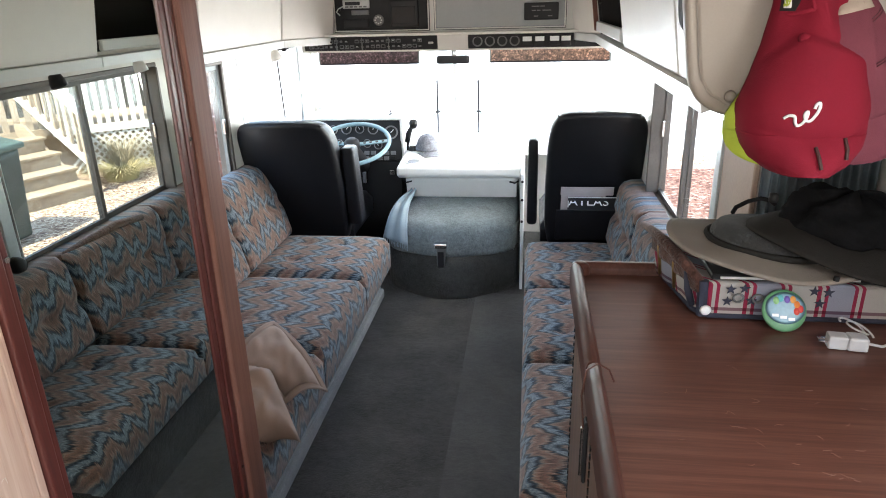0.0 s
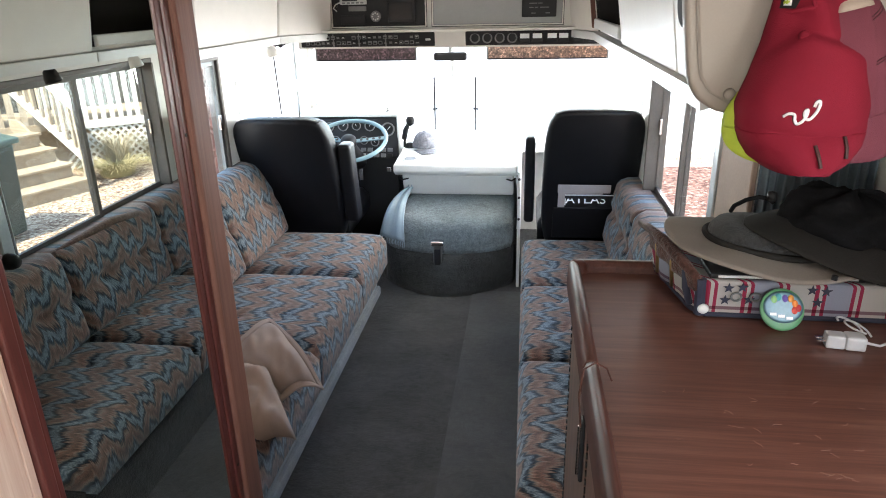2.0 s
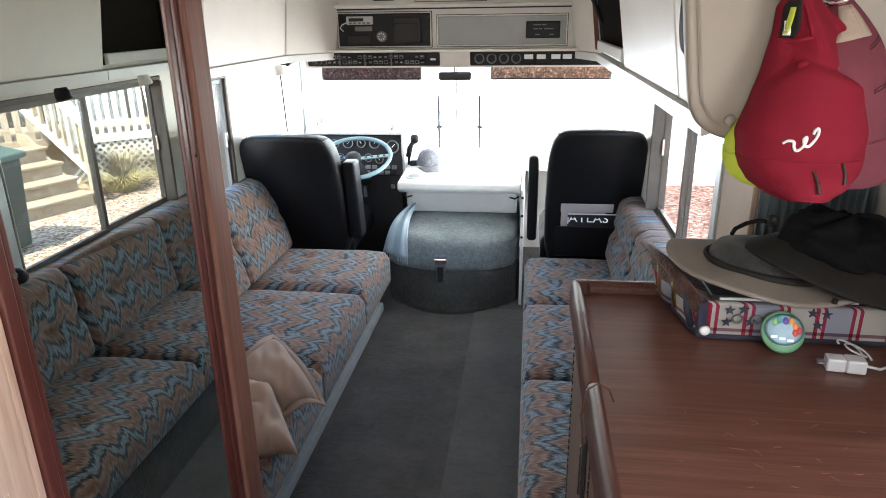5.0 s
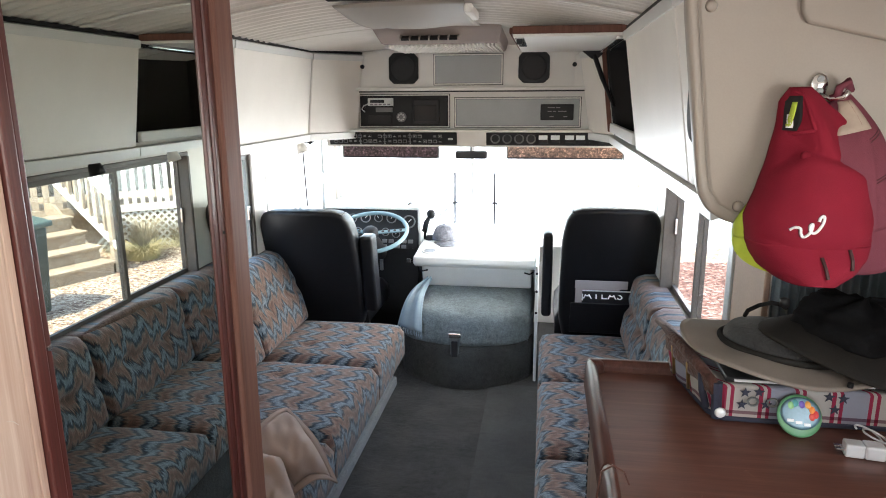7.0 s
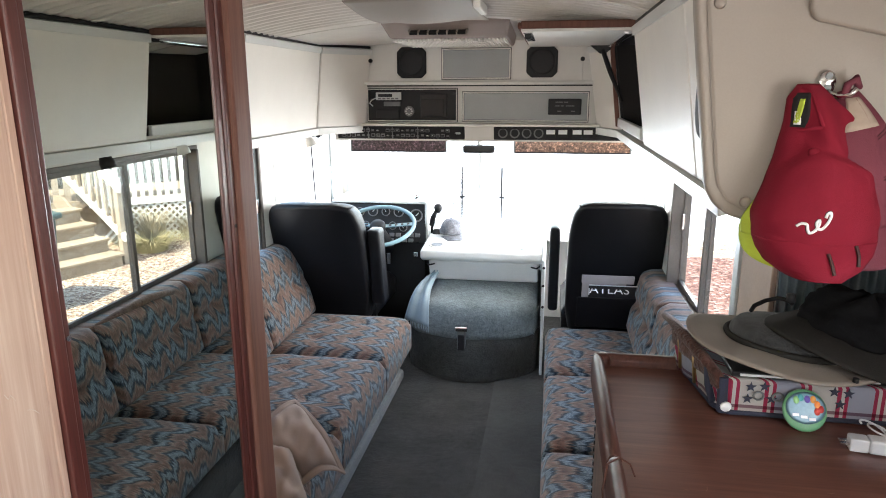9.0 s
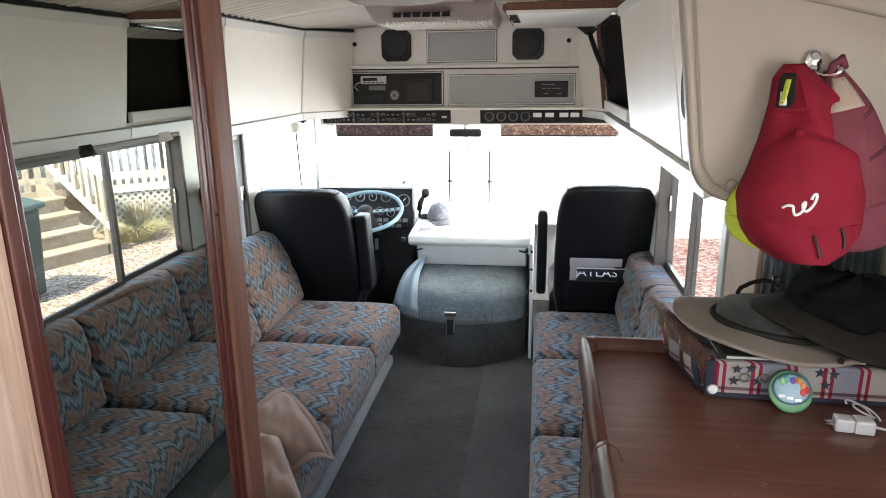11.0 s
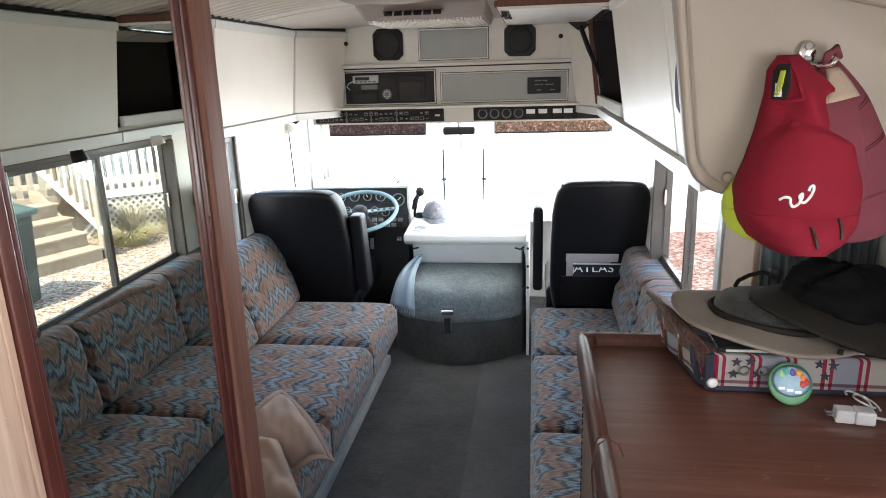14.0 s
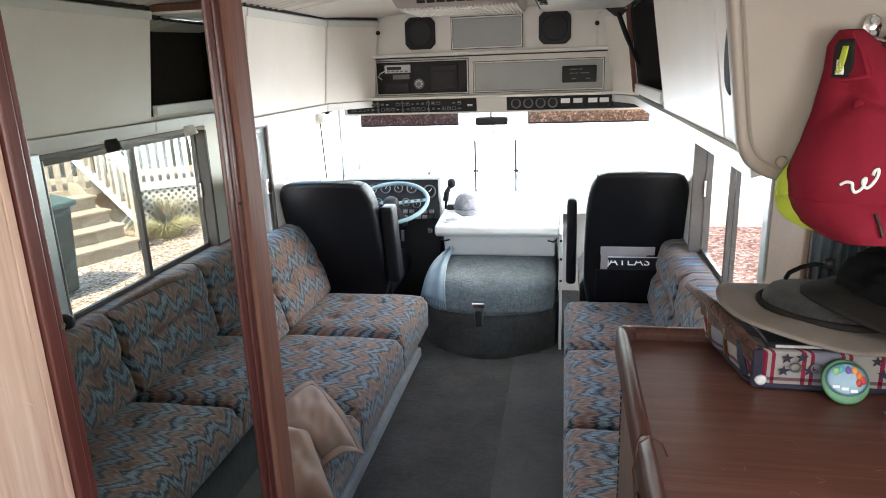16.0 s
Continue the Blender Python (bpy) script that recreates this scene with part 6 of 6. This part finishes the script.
# ---- pillows on the sofa ----
def pillow(name, label, corners, h, flange=0.0, seed=0):
    """A slumped pillow over four corners, given round the case; flange is the width of a flat sewn edge."""
    c = [Vector(q) for q in corners]
    mid = sum(c, Vector()) / 4
    up = (c[1] - c[0]).cross(c[3] - c[0]).normalized()
    p = thing(name, label, "pillow", tuple(mid), group="pillows")

    def flat(x, y):
        u, v = (x + 1) / 2, (y + 1) / 2
        q = c[0].lerp(c[1], u).lerp(c[3].lerp(c[2], u), v)
        return q - up * 0.035 * (x * x * y * y) + (mid - q) * 0.06 * ((1 - abs(x)) * abs(y) ** 3 + (1 - abs(y)) * abs(x) ** 3)

    def half(sgn):
        def fn(u, v):
            x, y = (u - 0.5) * 2, (v - 0.5) * 2
            e = max(0.0, 1 - abs(x) ** 3.0) ** 0.55 * max(0.0, 1 - abs(y) ** 3.0) ** 0.55
            q = flat(x, y)
            fold = 0.38 * noise.noise(Vector((x * 1.5 + seed, y * 1.5, sgn * 2))) + 0.26 * noise.noise(Vector((x * 3.2 + y * 2.0 + seed, y * 1.2 - x, sgn)))
            fold += 0.10 * math.sin(6 * x + 4 * y + seed) * abs(x * y)
            return q + up * (sgn * h / 2 * e * (1 + fold))
        return fn
    bm = sheet(34, 34, half(1))
    bm = sheet(34, 34, half(-1), bm=bm)
    bmesh.ops.remove_doubles(bm, verts=bm.verts, dist=0.0006)
    bmesh.ops.recalc_face_normals(bm, faces=bm.faces)
    part("case", bm, TAN, p, "", True)
    if flange:
        edge = [(2 * k / 12 - 1, -1) for k in range(12)] + [(1, 2 * k / 12 - 1) for k in range(12)] + [(1 - 2 * k / 12, 1) for k in range(12)] + [(-1, 1 - 2 * k / 12) for k in range(12)]

        def rim(u, v):
            x, y = edge[int(round(u * 48)) % 48]
            q = flat(x, y)
            w = (q - mid).normalized() * flange * v
            return q + w + up * 0.006 * noise.noise(q * 22)
        part("flange", sheet(48, 2, rim, 0.004), TAN, p, "flat sewn edge", True)
        part("piping", tube([rim(k / 48, 1.0) for k in range(48)], 0.0045, 7, True), TAN, p, "corded edge", True)
    return p


pillow("pillow", "tan cotton pillow with a corded edge over the sofa front", ((-0.93, 1.82, 0.455), (-0.735, 1.735, 0.395), (-0.640, 1.815, 0.385), (-0.865, 2.02, 0.500)), 0.09, 0.020, 1)
pillow("pillow", "soft tan pillow slumped beside the other", ((-0.93, 1.66, 0.43), (-0.745, 1.515, 0.375), (-0.630, 1.555, 0.365), (-0.80, 1.79, 0.465)), 0.15, 0.0, 7)
# brown towel roll on the window ledge
tw = thing("brown_strap", "brown padded strap lying on the window ledge", "strap", (0.5, 2.35, 0.76))
part("strap", tube([(0.46, 2.55, 0.690), (0.480, 2.40, 0.706), (0.495, 2.22, 0.694), (0.50, 2.05, 0.684)], [0.014, 0.017, 0.017, 0.014], 10), LEDGE, tw, "", True)

ck = thing("window_crank", "black round window crank knob on the side wall", "crank", (0.5, 1.875, 0.74))
part("stem", cyl((XR - 0.002, 1.875, 0.74), (0.515, 1.875, 0.74), 0.008, n=12), BLACK2, ck)
part("knob", lathe([(0.0, 0.03), (0.02, 0.026), (0.028, 0.008), (0.028, -0.01), (0.016, -0.024), (0.0, -0.026)], 20, m=Matrix.Translation((0.497, 1.868, 0.740)) @ Matrix.Rotation(radians(-90), 4, "Y")), BLACK, ck, "", True)


# ---- outside ----
GZ = -0.8
MULCH = litter("leaf_mulch", [(0.2, (0.13, 0.075, 0.052)), (0.4, (0.28, 0.19, 0.135)), (0.6, (0.42, 0.31, 0.225)), (0.8, (0.56, 0.47, 0.36))], 34)
CONC = plain("pale_concrete", (0.68, 0.66, 0.62), 0.9, vary=0.1, scale=0.6, bump=0.1)
gb = bmesh.new()
bmesh.ops.create_grid(gb, x_segments=60, y_segments=60, size=1)
for v in gb.verts:
    x, y = v.co.x, v.co.y
    v.co = (math.copysign(abs(x) ** 3, x) * 400, math.copysign(abs(y) ** 3, y) * 400, GZ)
setting("ground", gb, MULCH, "leaf and bark mulch ground")
setting("road", box((-40, 10.6, GZ), (3.9, 40, GZ + 0.012)), CONC, "sunlit pale concrete drive")
REDM = litter("red_bark", [(0.2, (0.060, 0.026, 0.018)), (0.45, (0.125, 0.062, 0.045)), (0.65, (0.18, 0.10, 0.075)), (0.85, (0.30, 0.22, 0.18))], 26)
setting("ground", box((0.95, 1.0, GZ), (3.1, 9.6, GZ + 0.008)), REDM, "bed of red bark chips beside the vehicle")
# Pad added out of view to throw sunlight up through the side windows.
setting("bounce_pad", box((-3.6, -4.0, GZ), (0.95, 6.0, GZ + 0.010)), CONC, "unseen pale concrete pad added to bounce sunlight into the vehicle")
TIMBER = wood("weathered_timber", [(0.3, (0.20, 0.145, 0.10)), (0.7, (0.38, 0.30, 0.215))], "x", 0.8, 0.4)
TIMBERZ = wood("weathered_picket", [(0.3, (0.22, 0.165, 0.115)), (0.7, (0.40, 0.32, 0.24))], "z", 0.8, 0.4)
LATT = plain("pale_lattice", (0.58, 0.55, 0.49), 0.8, vary=0.12)
st = thing("deck_stairs", "weathered timber deck stairs with a handrail", "stairs", (5.0, 7.4, GZ))
SX, SY0, SY1 = 4.55, 6.85, 8.0
for i in range(4):
    x, z = SX + 0.29 * i, GZ + 0.18 * (i + 1)
    part("riser", box((x + 0.02, SY0 + 0.03, z - 0.18), (x + 0.045, SY1 - 0.03, z - 0.035)), TIMBER, st)
    part("tread", box((x - 0.01, SY0, z - 0.035), (x + 0.30, SY1, z), 0.006, 1), TIMBER, st)
for y in (SY0 + 0.01, SY1 - 0.05):
    part("stringer", prism([(SX + 0.03, GZ), (SX + 0.3, GZ), (SX + 1.5, GZ + 0.72), (SX + 1.5, GZ + 0.86), (SX + 1.3, GZ + 0.86)], "y", y, y + 0.04), TIMBER, st)
for y in (SY1 + 0.02,):
    part("post", box((SX + 0.05, y, GZ), (SX + 0.14, y + 0.09, GZ + 1.05), 0.006, 1), TIMBERZ, st)
    part("handrail", prism([(SX + 0.0, GZ + 1.0), (SX + 1.5, GZ + 1.93), (SX + 1.5, GZ + 2.03), (SX + 0.0, GZ + 1.10)], "y", y - 0.02, y + 0.11, 0.006, 1), LATT, st, "pale sloping handrail")
    part("lower_rail", prism([(SX + 0.0, GZ + 0.32), (SX + 1.5, GZ + 1.22), (SX + 1.5, GZ + 1.32), (SX + 0.0, GZ + 0.42)], "y", y, y + 0.08, 0.006, 1), LATT, st, "pale sloping lower rail")
    for k in range(9):
        x = SX + 0.22 + k * 0.15
        zz = GZ + 0.40 + (x - SX) * 0.6
        part("baluster", box((x, y + 0.02, zz), (x + 0.045, y + 0.06, zz + 0.66)), TIMBERZ, st)
deck = thing("deck", "raised timber deck with pale picket railing", "deck", (7, 8, GZ), kind="structure")
part("platform", box((SX + 1.45, 5.0, GZ + 0.62), (7.6, 10.1, GZ + 0.72)), TIMBER, deck)
part("skirt_backing", box((SX + 1.75, 5.0, GZ), (SX + 1.80, 10.1, GZ + 0.61)), TIMBER, deck, "dark boards under the deck")
for k in range(14):
    y = 6.0 + k * 0.15
    part("picket", box((SX + 1.5, y, GZ + 0.72), (SX + 1.535, y + 0.085, GZ + 2.4)), TIMBERZ, deck)
part("top_rail", box((SX + 1.42, 8.1, GZ + 1.85), (SX + 1.56, 10.1, GZ + 1.93), 0.006, 1), LATT, deck)
for k in range(16):
    y = 8.12 + k * 0.12
    part("picket", box((SX + 1.46, y, GZ + 0.70), (SX + 1.50, y + 0.062, GZ + 1.85)), LATT, deck)
lt = thing("lattice_skirt", "pale diagonal lattice skirt under the deck", "lattice", (SX + 1.4, 10.2, GZ))
for s in (-1, 1):
    for k in range(-6, 13):
        y = 8.15 + k * 0.11
        a, b = (y, y + 0.58) if s > 0 else (y + 0.58, y)
        lo_, hi_ = min(a, b), max(a, b)
        t0, t1 = 0.0, 1.0
        if lo_ < 8.15:
            continue
        o = [(a, GZ + 0.03), (a + 0.045, GZ + 0.03), (b + 0.045, GZ + 0.62), (b, GZ + 0.62)]
        part("lath", prism(o, "x", SX + 1.40 + (0.012 if s > 0 else 0.0), SX + 1.41 + (0.012 if s > 0 else 0.0)), LATT, lt)
part("top_board", box((SX + 1.38, 8.1, GZ + 0.61), (SX + 1.43, 10.1, GZ + 0.72)), LATT, lt)
house = setting("wall_house", box((7.6, 2.0, GZ), (8.0, 10.1, 3.5)), plain("house_siding", (0.035, 0.030, 0.025), 0.8, scale=0.5), "brown house wall behind the deck")


# the deck stands askew to the parked vehicle


def swing(ob, pivot, to, turn):
    ob.matrix_world = Matrix.Translation((*to, 0)) @ Matrix.Rotation(radians(turn), 4, "Z") @ Matrix.Translation((-pivot[0], -pivot[1], 0)) @ ob.matrix_world


swing(st, (SX, SY1), (SX, SY1), 22)
for ob in (deck, lt, house):
    swing(ob, (SX + 1.40, 8.15), (5.65, 8.93), 50)


def tuft(name, label, cx, cy, n, h, spread, mat, seed, cat="plant", w=0.012):
    t = thing(name, label, cat, (cx, cy, GZ))
    g = random.Random(seed)
    bm = bmesh.new()
    for k in range(n):
        a, r = g.random() * 6.283, spread * math.sqrt(g.random()) * 0.4
        x, y = cx + r * math.cos(a), cy + r * math.sin(a)
        d = spread * (0.4 + 0.6 * g.random())
        hh = h * (0.6 + 0.5 * g.random())
        vs = []
        for q in (0, 0.35, 0.7, 1.0):
            px, py = x + d * q * q * math.cos(a), y + d * q * q * math.sin(a)
            pz = GZ + hh * (q * 1.7 - q * q * 1.0)
            ww = w * (1 - q * 0.9)
            vs.append((bm.verts.new((px - ww * math.sin(a), py + ww * math.cos(a), pz)), bm.verts.new((px + ww * math.sin(a), py - ww * math.cos(a), pz))))
        for A, B in zip(vs, vs[1:]):
            bm.faces.new((A[0], A[1], B[1], B[0]))
    part("leaves", bm, mat, t)["kind"] = "stuff"
    return t


STRAWG = plain("straw_blades", (0.40, 0.33, 0.17), 0.8, vary=0.25, scale=12)
DRY = plain("dry_stems", (0.32, 0.27, 0.19), 0.85, vary=0.3, scale=12)
tuft("ornamental_grass", "yellow straw-coloured ornamental grass clump", 4.70, 8.85, 520, 0.34, 0.55, STRAWG, 3, w=0.007)
tuft("dry_shrub", "bare grey-brown twiggy shrub", 4.85, 9.15, 420, 0.75, 0.45, DRY, 5, w=0.0045)
tuft("dry_shrub", "bare grey-brown twiggy shrub", 4.55, 9.75, 380, 0.65, 0.45, DRY, 6, w=0.0045)
bin_ = thing("wheeled_bin", "dark green wheeled rubbish bin in the yard", "bin", (4.4, 6.02, GZ))
BING = plain("bin_green", (0.028, 0.036, 0.031), 0.5, vary=0.15)
b_ = box((4.10, 5.70, GZ + 0.05), (4.70, 6.30, GZ + 1.0), 0.03)
for v in b_.verts:
    k = 0.85 + 0.15 * (v.co.z - GZ)
    v.co.x, v.co.y = 4.40 + (v.co.x - 4.40) * k, 6.00 + (v.co.y - 6.00) * k
part("body", b_, BING, bin_)
part("lid", prism([(4.05, GZ + 1.0), (4.75, GZ + 1.0), (4.75, GZ + 1.06), (4.35, GZ + 1.12), (4.05, GZ + 1.06)], "y", 5.67, 6.33, 0.015, 2), plain("bin_lid_green", (0.055, 0.08, 0.066), 0.5, vary=0.1), bin_)
for y in (5.67, 6.28):
    part("wheel", cyl((4.70, y, GZ + 0.1), (4.70, y + 0.05, GZ + 0.1), 0.1, n=18), BLACK, bin_)
HEDGE = plain("red_leaves", (0.17, 0.085, 0.07), 0.8, vary=0.5, scale=8)
tuft("red_shrub", "dark red leafy shrub beside the drive", -4.15, 8.1, 1300, 2.4, 0.45, HEDGE, 9, w=0.03)
tuft("red_shrub", "dark red leafy shrub beside the drive", -3.32, 6.6, 900, 1.9, 0.30, HEDGE, 10, w=0.025)
